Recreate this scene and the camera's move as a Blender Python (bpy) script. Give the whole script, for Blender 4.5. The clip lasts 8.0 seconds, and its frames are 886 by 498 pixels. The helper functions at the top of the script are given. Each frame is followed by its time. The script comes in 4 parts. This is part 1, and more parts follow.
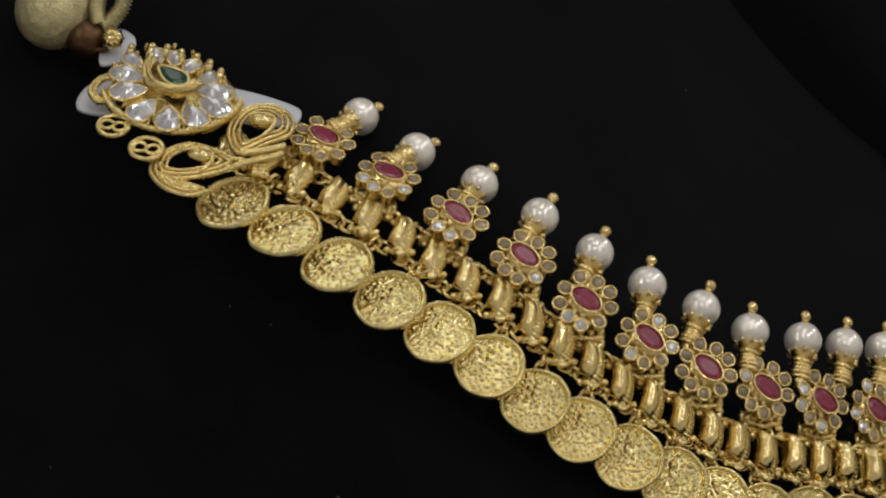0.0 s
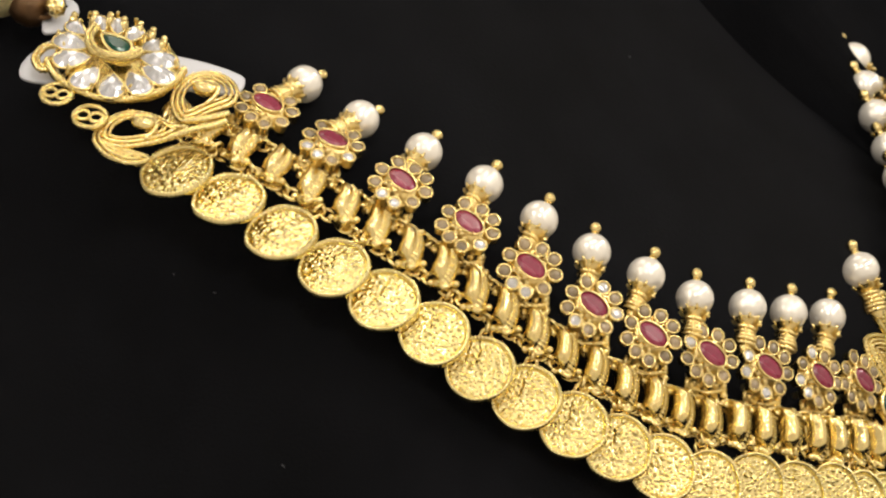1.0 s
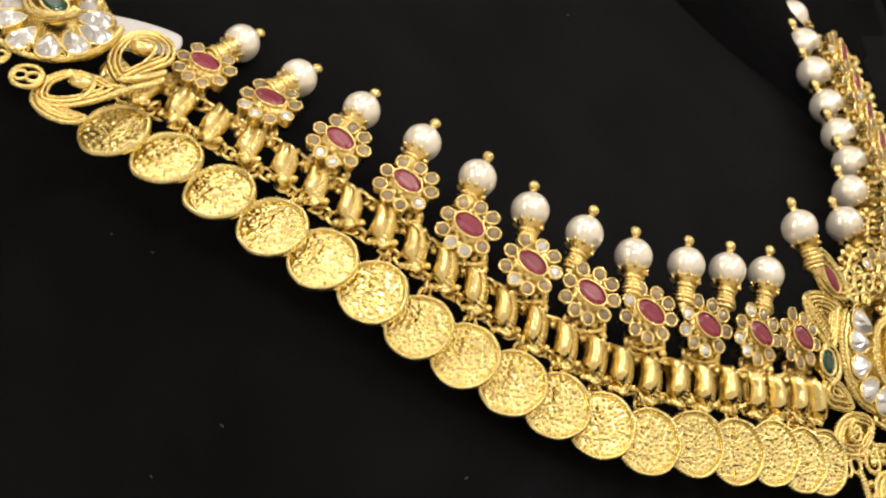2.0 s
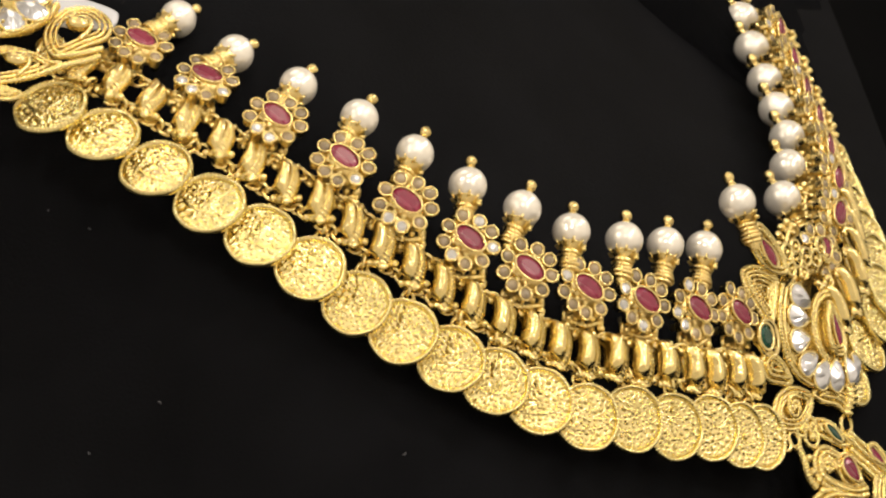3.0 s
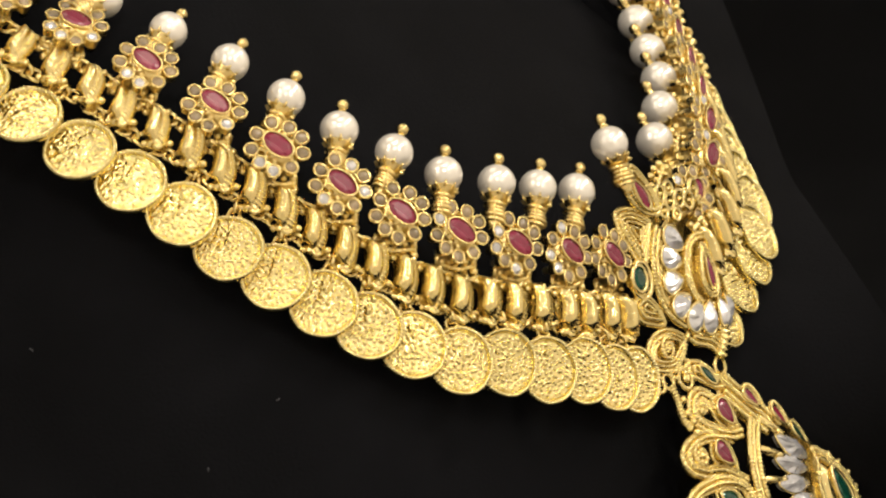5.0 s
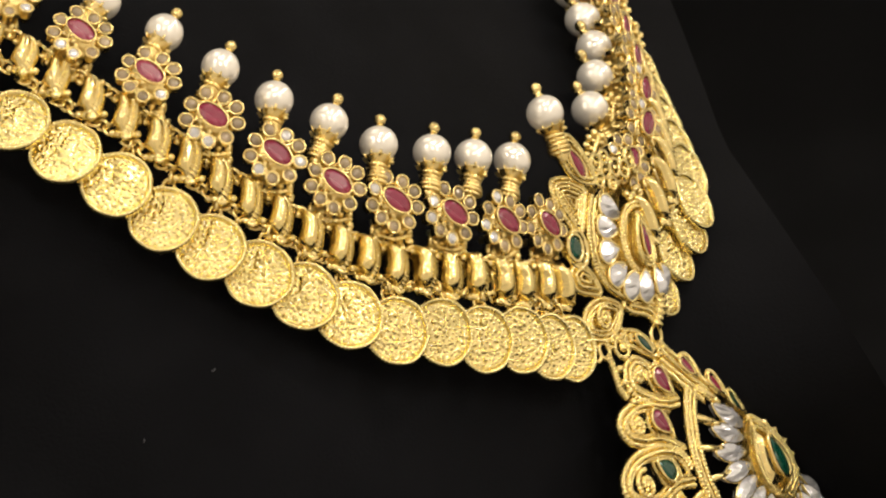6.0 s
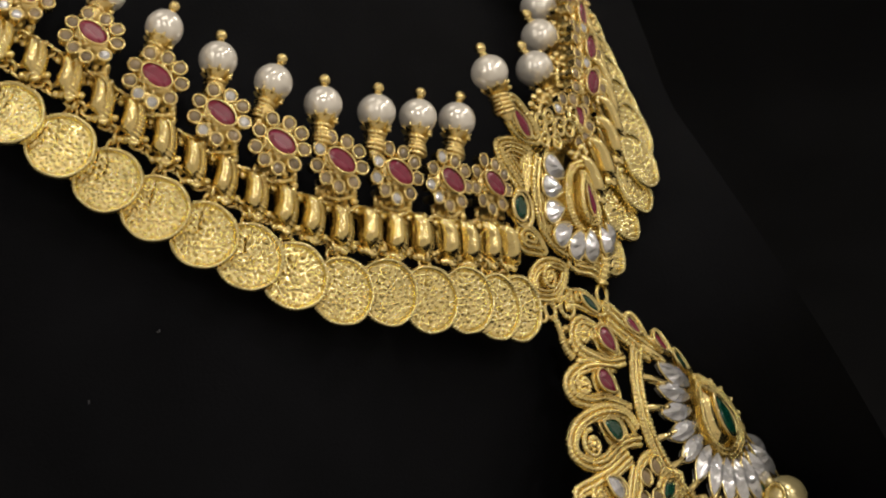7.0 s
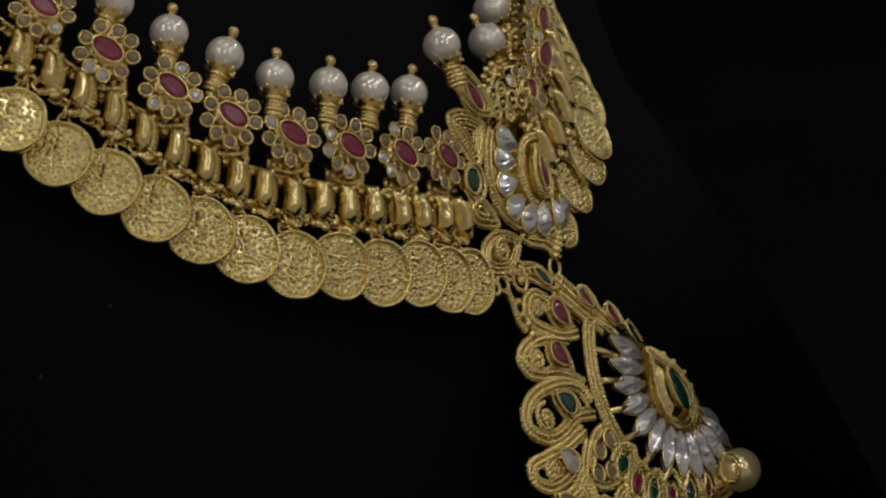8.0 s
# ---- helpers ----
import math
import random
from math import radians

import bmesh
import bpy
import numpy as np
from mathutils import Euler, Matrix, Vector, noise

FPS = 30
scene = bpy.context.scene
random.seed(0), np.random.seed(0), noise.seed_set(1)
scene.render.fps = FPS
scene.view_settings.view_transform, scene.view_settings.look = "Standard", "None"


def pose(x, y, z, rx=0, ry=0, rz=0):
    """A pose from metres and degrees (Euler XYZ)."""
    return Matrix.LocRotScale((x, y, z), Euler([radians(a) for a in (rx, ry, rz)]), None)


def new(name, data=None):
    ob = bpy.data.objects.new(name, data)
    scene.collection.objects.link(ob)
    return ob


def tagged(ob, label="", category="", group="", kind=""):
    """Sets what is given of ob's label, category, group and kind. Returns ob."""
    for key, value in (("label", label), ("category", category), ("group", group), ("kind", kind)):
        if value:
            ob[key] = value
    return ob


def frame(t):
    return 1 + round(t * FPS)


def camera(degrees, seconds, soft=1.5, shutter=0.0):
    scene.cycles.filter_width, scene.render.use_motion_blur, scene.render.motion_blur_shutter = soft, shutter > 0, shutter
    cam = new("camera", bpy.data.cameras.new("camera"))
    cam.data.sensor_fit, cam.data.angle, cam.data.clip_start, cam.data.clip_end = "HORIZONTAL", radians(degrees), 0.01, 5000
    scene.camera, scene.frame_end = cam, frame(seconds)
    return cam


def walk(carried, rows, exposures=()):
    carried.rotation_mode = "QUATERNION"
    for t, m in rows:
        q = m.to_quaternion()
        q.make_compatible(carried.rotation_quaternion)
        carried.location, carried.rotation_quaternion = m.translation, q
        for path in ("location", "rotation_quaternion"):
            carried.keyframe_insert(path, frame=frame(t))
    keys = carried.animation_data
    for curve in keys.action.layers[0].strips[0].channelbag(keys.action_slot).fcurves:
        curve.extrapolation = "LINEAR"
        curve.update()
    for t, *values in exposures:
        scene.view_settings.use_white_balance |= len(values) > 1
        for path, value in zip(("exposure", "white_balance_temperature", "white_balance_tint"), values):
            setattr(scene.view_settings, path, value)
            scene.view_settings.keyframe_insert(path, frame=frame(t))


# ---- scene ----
# ---- camera: a tripod head that pans and tilts a long lens and creeps in by a centimetre ----
cam = camera(10.0, 8.0, soft=2.2)
TILT = 16.0
cam.data.dof.use_dof, cam.data.dof.focus_distance, cam.data.dof.aperture_fstop = True, 0.785, 95
F = pose(0, 0, 1.10, 90 - TILT)          # plan of the display: x right, y up, z out of the bust
EYE = F @ Vector((0, 0, 0.768))
ROWS = [                                  # time, pan, tilt, roll in degrees, creep towards the bust in mm
    (0, 2.446, 1.238, 0.645, -3.9),
    (0.5, 2.136, 1.109, 0.580, -3.3),
    (1, 1.810, 0.874, 0.480, -3.0),
    (1.5, 1.455, 0.612, 0.385, -2.6),
    (3, 0.400, 0.135, 0.100, -0.6),
    (3.5, 0.000, 0.000, 0.000, 0.0),
    (4, -0.414, -0.161, -0.128, 0.5),
    (4.5, -0.718, -0.341, -0.245, 1.1),
    (6, -1.766, -0.848, -0.557, 3.0),
    (6.5, -2.101, -1.084, -0.657, 3.6),
    (7, -2.380, -1.304, -0.745, 4.5),
    (7.5, -2.594, -1.467, -0.805, 5.7),
    (8, -2.909, -1.613, -0.870, 6.7),
]


def aim(yaw, pitch, roll):
    """The head's turn, about its own upright, level and long axes."""
    return Matrix.Rotation(radians(yaw), 4, "Y") @ Matrix.Rotation(radians(pitch), 4, "X") @ Matrix.Rotation(radians(roll), 4, "Z")


EXPOSURES = [(0.0, -2.00, 5650, 10), (0.5, -1.46, 5850, 10), (1.0, -0.91, 6200, 10), (1.5, -0.92, 6500, 10), (3.0, -0.92, 6500, 10), (6.0, -0.91, 6500, 10), (6.5, -1.26, 6350, 10), (7.0, -1.71, 6200, 10), (7.5, -2.23, 5950, 10), (8.0, -2.80, 5800, 10)]
walk(cam, [(t, Matrix.Translation(EYE) @ pose(0, 0, 0, 90 - TILT) @ aim(a, b, c) @ Matrix.Translation((0, 0, -0.001 * d))) for t, a, b, c, d in ROWS], EXPOSURES)

# ---- light: a showroom with ceiling lights over the counter, plus unseen fill lights added ----
world = bpy.data.worlds.new("world")
world.use_nodes = True
world.node_tree.nodes["Background"].inputs[0].default_value = (1, 0.95, 0.88, 1)
world.node_tree.nodes["Background"].inputs[1].default_value = 0.05
scene.world = world


def overhead_light(x, y, size, watts, colour=(1.0, 0.9, 0.74)):
    data = bpy.data.lights.new("overhead_light", "AREA")
    data.shape, data.size, data.energy, data.color = "DISK", size, watts, colour
    lamp = new("overhead_light", data)
    lamp.matrix_basis = pose(x, y, 2.76)
    return lamp


overhead_light(-0.12, -0.42, 0.09, 6.5)
overhead_light(0.32, -0.45, 0.09, 7.5)
# two added fills, no known source: placed to mirror in the first coins
overhead_light(-0.4, 0.62, 0.7, 6)
overhead_light(0.45, 0.0, 0.4, 4)
# added light, source unseen: puts sparkle on the pendant's right-facing gold
overhead_light(1.6, -0.25, 0.16, 24, (1.0, 0.92, 0.79))
# invented fill around the room; (2.0, 1.1) brightens walls the pendant mirrors
for x, y, watts in ((-1.1, -1.0, 14), (1.2, -1.1, 16), (0.1, -1.9, 26), (-0.9, 0.5, 2), (2.0, 1.1, 32), (-1.8, -2.4, 30), (1.8, -2.4, 30)):
    overhead_light(x, y, 0.4, watts, (1.0, 0.92, 0.79))

# ---- materials ----


def material(name, colour, rough=0.5, metal=0.0, grain=0.0, scale=400.0, bump=0.0, bump_scale=900.0, coat=0.0, trans=0.0, ior=1.5, sheen=0.0, spread=0.0, distance=0.0002):
    """Principled surface with mottled colour (grain, at two scales), fine relief and, from object to object, a spread of tone."""
    mat = bpy.data.materials.new(name)
    mat.use_nodes = True
    nodes, links = mat.node_tree.nodes, mat.node_tree.links
    bsdf = nodes["Principled BSDF"]
    bsdf.inputs["Base Color"].default_value = (*colour, 1)
    bsdf.inputs["Roughness"].default_value = rough
    bsdf.inputs["Metallic"].default_value = metal
    bsdf.inputs["IOR"].default_value = ior
    bsdf.inputs["Transmission Weight"].default_value = trans
    bsdf.inputs["Coat Weight"].default_value = coat
    bsdf.inputs["Coat Roughness"].default_value = 0.09
    bsdf.inputs["Sheen Weight"].default_value = sheen
    bsdf.inputs["Sheen Roughness"].default_value = 0.4
    coord = nodes.new("ShaderNodeTexCoord")
    if grain or spread:
        fine, broad = nodes.new("ShaderNodeTexNoise"), nodes.new("ShaderNodeTexNoise")
        fine.inputs["Scale"].default_value, broad.inputs["Scale"].default_value = scale, scale / 7
        fine.inputs["Detail"].default_value = 4
        links.new(coord.outputs["Object"], fine.inputs["Vector"])
        links.new(coord.outputs["Object"], broad.inputs["Vector"])
        add = nodes.new("ShaderNodeMath")
        add.operation = "ADD"
        links.new(fine.outputs["Fac"], add.inputs[0])
        links.new(broad.outputs["Fac"], add.inputs[1])
        span = nodes.new("ShaderNodeMapRange")
        span.inputs["From Min"].default_value, span.inputs["From Max"].default_value = 0.6, 1.4
        span.inputs["To Min"].default_value, span.inputs["To Max"].default_value = 1 - grain, 1 + grain
        links.new(add.outputs[0], span.inputs["Value"])
        info = nodes.new("ShaderNodeObjectInfo")
        each = nodes.new("ShaderNodeMapRange")
        each.inputs["To Min"].default_value, each.inputs["To Max"].default_value = 1 - spread, 1 + spread
        links.new(info.outputs["Random"], each.inputs["Value"])
        both = nodes.new("ShaderNodeMath")
        both.operation = "MULTIPLY"
        links.new(span.outputs[0], both.inputs[0])
        links.new(each.outputs[0], both.inputs[1])
        tone = nodes.new("ShaderNodeVectorMath")
        tone.operation = "SCALE"
        tone.inputs[0].default_value = colour
        links.new(both.outputs[0], tone.inputs["Scale"])
        links.new(tone.outputs[0], bsdf.inputs["Base Color"])
        wear = nodes.new("ShaderNodeMapRange")
        wear.inputs["From Min"].default_value, wear.inputs["From Max"].default_value = 0.3, 0.7
        wear.inputs["To Min"].default_value, wear.inputs["To Max"].default_value = rough * 0.8, min(1.0, rough * 1.25)
        links.new(broad.outputs["Fac"], wear.inputs["Value"])
        links.new(wear.outputs[0], bsdf.inputs["Roughness"])
    if bump:
        relief, node = nodes.new("ShaderNodeTexNoise"), nodes.new("ShaderNodeBump")
        relief.inputs["Scale"].default_value, relief.inputs["Detail"].default_value = bump_scale, 3
        node.inputs["Strength"].default_value, node.inputs["Distance"].default_value = bump, distance
        links.new(coord.outputs["Object"], relief.inputs["Vector"])
        links.new(relief.outputs["Fac"], node.inputs["Height"])
        links.new(node.outputs[0], bsdf.inputs["Normal"])
    return mat


GOLD = material("polished_gold", (0.865, 0.70, 0.32), 0.17, 1.0, grain=0.1, scale=700, bump=0.45, bump_scale=900)
GOLD_GRAIN = material("granulated_gold", (0.895, 0.722, 0.31), 0.2, 1.0, grain=0.12, scale=900, bump=0.6, bump_scale=2300, spread=0.06, distance=0.00035)
GOLD_COIN = material("stamped_gold", (0.86, 0.722, 0.335), 0.17, 1.0, grain=0.14, scale=900, bump=0.12, bump_scale=2600, spread=0.05, distance=0.0003)
GOLD_WIRE = material("gold_wire", (0.82, 0.648, 0.285), 0.24, 1.0, grain=0.12, scale=700, bump=0.4, bump_scale=1600)
PEARL = material("pearl", (0.9, 0.845, 0.775), 0.21, 0.42, grain=0.06, scale=250, coat=0.7, ior=1.6, spread=0.05)
RUBY = material("ruby", (0.2, 0.01, 0.04), 0.27, 0.0, grain=0.35, scale=500, coat=0.1, ior=1.65, spread=0.2)
EMERALD = material("emerald", (0.003, 0.05, 0.03), 0.2, 0.0, grain=0.3, scale=500, coat=0.25, ior=1.55)
SMOKY = material("uncut_smoky_stone", (0.27, 0.2, 0.12), 0.2, 0.0, grain=0.4, scale=800, coat=0.4, ior=1.6, spread=0.3)
CRYSTAL = material("white_crystal", (0.72, 0.72, 0.76), 0.05, 0.6, grain=0.2, scale=1200, bump=0.45, bump_scale=1000, ior=1.9, coat=0.6, spread=0.1, distance=0.0003)
PALE_GOLD = material("pale_satin_gold", (0.82, 0.69, 0.36), 0.2, 0.6, grain=0.12, scale=300, bump=0.3, bump_scale=260, coat=0.4, distance=0.0008)
VELVET = material("black_velvet", (0.0052, 0.0053, 0.0064), 0.95, 0.0, grain=0.35, scale=60, bump=0.4, bump_scale=1800, ior=1.12)
CLOTH = material("black_cloth", (0.005, 0.005, 0.0055), 0.95, 0.0, grain=0.3, scale=40, bump=0.3, bump_scale=1200, ior=1.12)
PAPER = material("white_card", (0.6, 0.6, 0.65), 0.5, 0.0, grain=0.05, scale=300, bump=0.1)
CORD = material("gold_thread", (0.62, 0.55, 0.3), 0.36, 0.6, grain=0.4, scale=2600, bump=0.7, bump_scale=4200, distance=0.0003)
COPPER = material("tarnished_copper_cap", (0.11, 0.06, 0.028), 0.35, 0.8, grain=0.35, scale=500, bump=0.3)
LINT = material("grey_lint", (0.1, 0.1, 0.11), 0.9, 0.0, grain=0.1)
PLASTER = material("cream_wall_paint", (0.78, 0.75, 0.7), 0.8, 0.0, grain=0.06, scale=3, bump=0.1, bump_scale=60)
WHITE = material("white_ceiling_paint", (0.84, 0.83, 0.81), 0.85, 0.0, grain=0.04, scale=3)
FLOORING = material("pale_floor_tiles", (0.62, 0.58, 0.53), 0.3, 0.0, grain=0.12, scale=4)

# ---- shapes, in millimetres ----
MM = 0.001


class Shape:
    """Vertices and faces that become one mesh."""

    def __init__(self):
        self.v, self.f, self.flat = [], [], False

    def add(self, verts, faces):
        k = len(self.v)
        self.v.extend(verts)
        self.f.extend([tuple(i + k for i in face) for face in faces])
        return self

    def grid(self, rows, close_u=False, close_v=False):
        """Rows of points of equal length, as a sheet."""
        n, m = len(rows), len(rows[0])
        faces = []
        for i in range(n if close_u else n - 1):
            for j in range(m if close_v else m - 1):
                a, b = i, (i + 1) % n
                c, d = j, (j + 1) % m
                faces.append((a * m + c, a * m + d, b * m + d, b * m + c))
        return self.add([p for r in rows for p in r], faces)

    def ball(self, c, r, seg=12, rings=8, squash=(1, 1, 1)):
        rows = []
        for i in range(rings + 1):
            a = math.pi * i / rings
            rows.append([(c[0] + r * squash[0] * math.sin(a) * math.cos(2 * math.pi * j / seg), c[1] + r * squash[1] * math.sin(a) * math.sin(2 * math.pi * j / seg), c[2] + r * squash[2] * math.cos(a)) for j in range(seg)])
        return self.grid(rows, close_v=True)

    def lathe(self, profile, seg=16):
        """Profile of (radius, height along y)."""
        return self.grid([[(r * math.cos(2 * math.pi * j / seg), y, r * math.sin(2 * math.pi * j / seg)) for j in range(seg)] for r, y in profile], close_v=True)

    def tube(self, pts, r, seg=8, closed=False, beads=0.0, high=1.0, taper=0.0):
        """A wire along points, in granulated rope where beads (the grain's length) is given; high stretches it in z."""
        pts = [Vector(p) for p in pts]
        if beads:
            pts = even(pts, beads / 3, closed)
        n, rows = len(pts), []
        for i, p in enumerate(pts):
            a = pts[(i - 1) % n] if closed or i else p
            b = pts[(i + 1) % n] if closed or i < n - 1 else p
            t = (b - a).normalized() if (b - a).length > 1e-9 else Vector((1, 0, 0))
            side = t.cross(Vector((0, 0, 1)))
            side = side.normalized() if side.length > 1e-3 else Vector((1, 0, 0))
            rise = side.cross(t) * high
            k = r * (0.5 + 0.68 * abs(math.sin(math.pi * i / 3 + 0.35))) if beads else r
            if taper:
                k *= 1 - taper * i / n
            rows.append([tuple(p + side * (k * math.cos(2 * math.pi * j / seg)) + rise * (k * math.sin(2 * math.pi * j / seg))) for j in range(seg)])
        self.grid(rows, close_u=closed, close_v=True)
        if not closed:
            k = len(self.v) - n * seg
            self.f.append(tuple(range(k, k + seg)))
            self.f.append(tuple(range(k + (n - 1) * seg, k + n * seg)))
        return self

    def plate(self, outline, z0, z1):
        """A flat plate of that outline between two heights, domed a little towards its middle."""
        n = len(outline)
        cx, cy = sum(p[0] for p in outline) / n, sum(p[1] for p in outline) / n
        rows = [[(x, y, z0) for x, y in outline], [(x, y, z1 - 0.1) for x, y in outline]]
        rows.append([(cx + (x - cx) * 0.95, cy + (y - cy) * 0.95, z1) for x, y in outline])
        self.grid(rows, close_v=True)
        k = len(self.v) - n
        self.f.append(tuple(range(k, k + n)))
        self.f.append(tuple(range(k - 2 * n, k - n)))
        return self

    def dome(self, outline, z0, z1, steps=7):
        """A rounded swelling over an outline."""
        n = len(outline)
        cx, cy = sum(p[0] for p in outline) / n, sum(p[1] for p in outline) / n
        rows = []
        for i in range(steps + 1):
            a = 0.5 * math.pi * i / steps
            k = max(0.03, math.cos(a))
            rows.append([(cx + (x - cx) * k, cy + (y - cy) * k, z0 + (z1 - z0) * math.sin(a)) for x, y in outline])
        return self.grid(rows, close_v=True)

    def mesh(self, name, mat, bend=None, smooth=True):
        verts = [bend(*p) for p in self.v] if bend else self.v
        data = bpy.data.meshes.new(name)
        data.from_pydata([(x * MM, y * MM, z * MM) for x, y, z in verts], [], self.f)
        data.materials.append(mat)
        work = bmesh.new()
        work.from_mesh(data)
        bmesh.ops.recalc_face_normals(work, faces=work.faces)
        work.to_mesh(data)
        work.free()
        data.polygons.foreach_set("use_smooth", [smooth] * len(data.polygons))
        data.update()
        return data


def even(pts, step, closed=False):
    """The same line with points at even steps."""
    loop = pts + [pts[0]] if closed else pts
    length = [0.0]
    for a, b in zip(loop, loop[1:]):
        length.append(length[-1] + (b - a).length)
    n = max(3, 3 * round(length[-1] / step / 3))
    out, k = [], 0
    for i in range(n if closed else n + 1):
        s = length[-1] * i / n
        while k < len(loop) - 2 and length[k + 1] < s:
            k += 1
        d = length[k + 1] - length[k]
        out.append(loop[k].lerp(loop[k + 1], (s - length[k]) / d if d else 0))
    return out


def curve(pts, n=8, closed=False):
    """A smooth line through points."""
    p = [Vector((*q, 0)) if len(q) == 2 else Vector(q) for q in pts]
    out, m = [], len(p)
    for i in range(m if closed else m - 1):
        a, b, c, d = (p[(i + k) % m] if closed else p[max(0, min(m - 1, i + k))] for k in (-1, 0, 1, 2))
        for j in range(n):
            t = j / n
            out.append(0.5 * (2 * b + (c - a) * t + (2 * a - 5 * b + 4 * c - d) * t * t + (3 * b - a - 3 * c + d) * t ** 3))
    if not closed:
        out.append(p[-1])
    return out


def outline(kind, a, b, n=24, turn=0.0, at=(0, 0)):
    """Points round an oval, pear (point at +x) or marquise of half sizes a and b."""
    out, c, s = [], math.cos(radians(turn)), math.sin(radians(turn))
    for i in range(n):
        t = 2 * math.pi * i / n
        x, y = a * math.cos(t), b * math.sin(t)
        if kind == "pear":
            y *= math.sin(t / 2) ** 0.8 * 1.12
        elif kind == "marquise":
            y *= abs(math.sin(t)) ** 0.6
        out.append((at[0] + x * c - y * s, at[1] + x * s + y * c))
    return out


def scroll(cx, cy, size, start, turns=1.35, side=1, tail=()):
    """A line that comes from its tail and curls in on a centre."""
    pts, n = [Vector((*q, 0)) for q in tail], int(26 * turns)
    for i in range(n + 1):
        a = radians(start) + side * 2 * math.pi * turns * i / n
        r = size * (1 - 0.72 * i / n)
        pts.append(Vector((cx + r * math.cos(a), cy + r * math.sin(a), 0)))
    return pts


def raised(pts, z):
    return [Vector((p[0], p[1], z)) for p in pts]


def put(name, data, parent, m=None, label="", kind=""):
    """Links a mesh as one part under a thing or a part."""
    ob = new(name, data)
    ob.parent = parent
    if m is not None:
        ob.matrix_basis = m
    return tagged(ob, label, kind=kind)


def part(name, shape, mat, parent, label="", m=None, bend=None, smooth=True):
    return put(name, shape.mesh(name, mat, bend, smooth), parent, m, label)


def thing(name, label, category, m=None, group=""):
    ob = new(name)
    ob.empty_display_size = 0.01
    if m is not None:
        ob.matrix_basis = m
    return tagged(ob, label, category, group)


def basis(p, n, up):
    """A seat at p (mm) that faces n, with its y axis towards up."""
    n = Vector(n).normalized()
    up = Vector(up)
    y = (up - n * up.dot(n)).normalized()
    x = y.cross(n)
    m = Matrix((x, y, n)).transposed().to_4x4()
    m.translation = Vector(p) * MM
    return m


def gem(kind, a, b, h, n=16, table=0.52):
    """A cut stone: table, crown and girdle facets, none quite alike."""
    s = Shape()
    rnd = random.Random(int(a * 1000 + b * 100))
    ring = outline(kind, a, b, n)
    mid = 0.55 + 0.48 * table
    half = outline(kind, a * mid, b * mid, n)
    top = outline(kind, a * table, b * table, n)[::2]
    verts = [(x, y, -0.3 * h) for x, y in ring] + [(x, y, 0.25 * h) for x, y in ring] + [(x, y, (0.72 if i % 2 else 0.6) * h * rnd.uniform(0.8, 1.15)) for i, (x, y) in enumerate(half)] + [(x, y, h) for x, y in top]
    m = n // 2
    faces = [tuple(range(3 * n, 3 * n + m)), tuple(range(n))]
    for i in range(n):
        j = (i + 1) % n
        faces.append((i, j, n + j, n + i))
        faces.append((n + i, n + j, 2 * n + j))
        faces.append((n + i, 2 * n + j, 2 * n + i))
    for k in range(m):
        i, j, l = 2 * k, 2 * k + 1, (2 * k + 2) % n
        a0, b0 = 3 * n + k, 3 * n + (k + 1) % m
        faces += [(2 * n + i, 2 * n + j, a0), (2 * n + j, b0, a0), (2 * n + j, 2 * n + l, b0)]
    return s.add(verts, faces)


def cabochon(a, b, h, n=12, kind="oval"):
    """A smooth low dome."""
    s = Shape()
    rows = []
    for k, (r, z) in enumerate(((1, -0.4), (1, 0.1), (0.85, 0.55), (0.55, 0.85), (0.05, 1.0))):
        rows.append([(x, y, z * h) for x, y in outline(kind, a * r, b * r, n)])
    return s.grid(rows, close_v=True)


def bezel(s, kind, a, b, h, wire=0.25, turn=0.0, at=(0, 0), n=24, z=0.0, flare=0.85):
    """The gold collar round a stone, with a wire on its lip."""
    lip = outline(kind, a + wire * 0.6, b + wire * 0.6, n, turn, at)
    foot = outline(kind, (a + wire) * flare, (b + wire) * flare, n, turn, at)
    inner = outline(kind, a * 0.96, b * 0.96, n, turn, at)
    s.grid([[(x, y, z - h) for x, y in foot], [(x, y, z) for x, y in lip]], close_v=True)
    s.grid([[(x, y, z) for x, y in lip], [(x, y, z - 0.3 * h) for x, y in inner]], close_v=True)
    return s.tube([(x, y, z) for x, y in lip], wire, 6, closed=True)


# ---- room ----


def slab(name, lo, hi, mat, label, category, kind="structure"):
    s = Shape()
    x0, y0, z0 = lo
    x1, y1, z1 = hi
    s.add([(x0, y0, z0), (x1, y0, z0), (x1, y1, z0), (x0, y1, z0), (x0, y0, z1), (x1, y0, z1), (x1, y1, z1), (x0, y1, z1)], [(0, 3, 2, 1), (4, 5, 6, 7), (0, 1, 5, 4), (1, 2, 6, 5), (2, 3, 7, 6), (3, 0, 4, 7)])
    ob = new(name, s.mesh(name, mat, smooth=False))
    return tagged(ob, label, category, kind=kind)


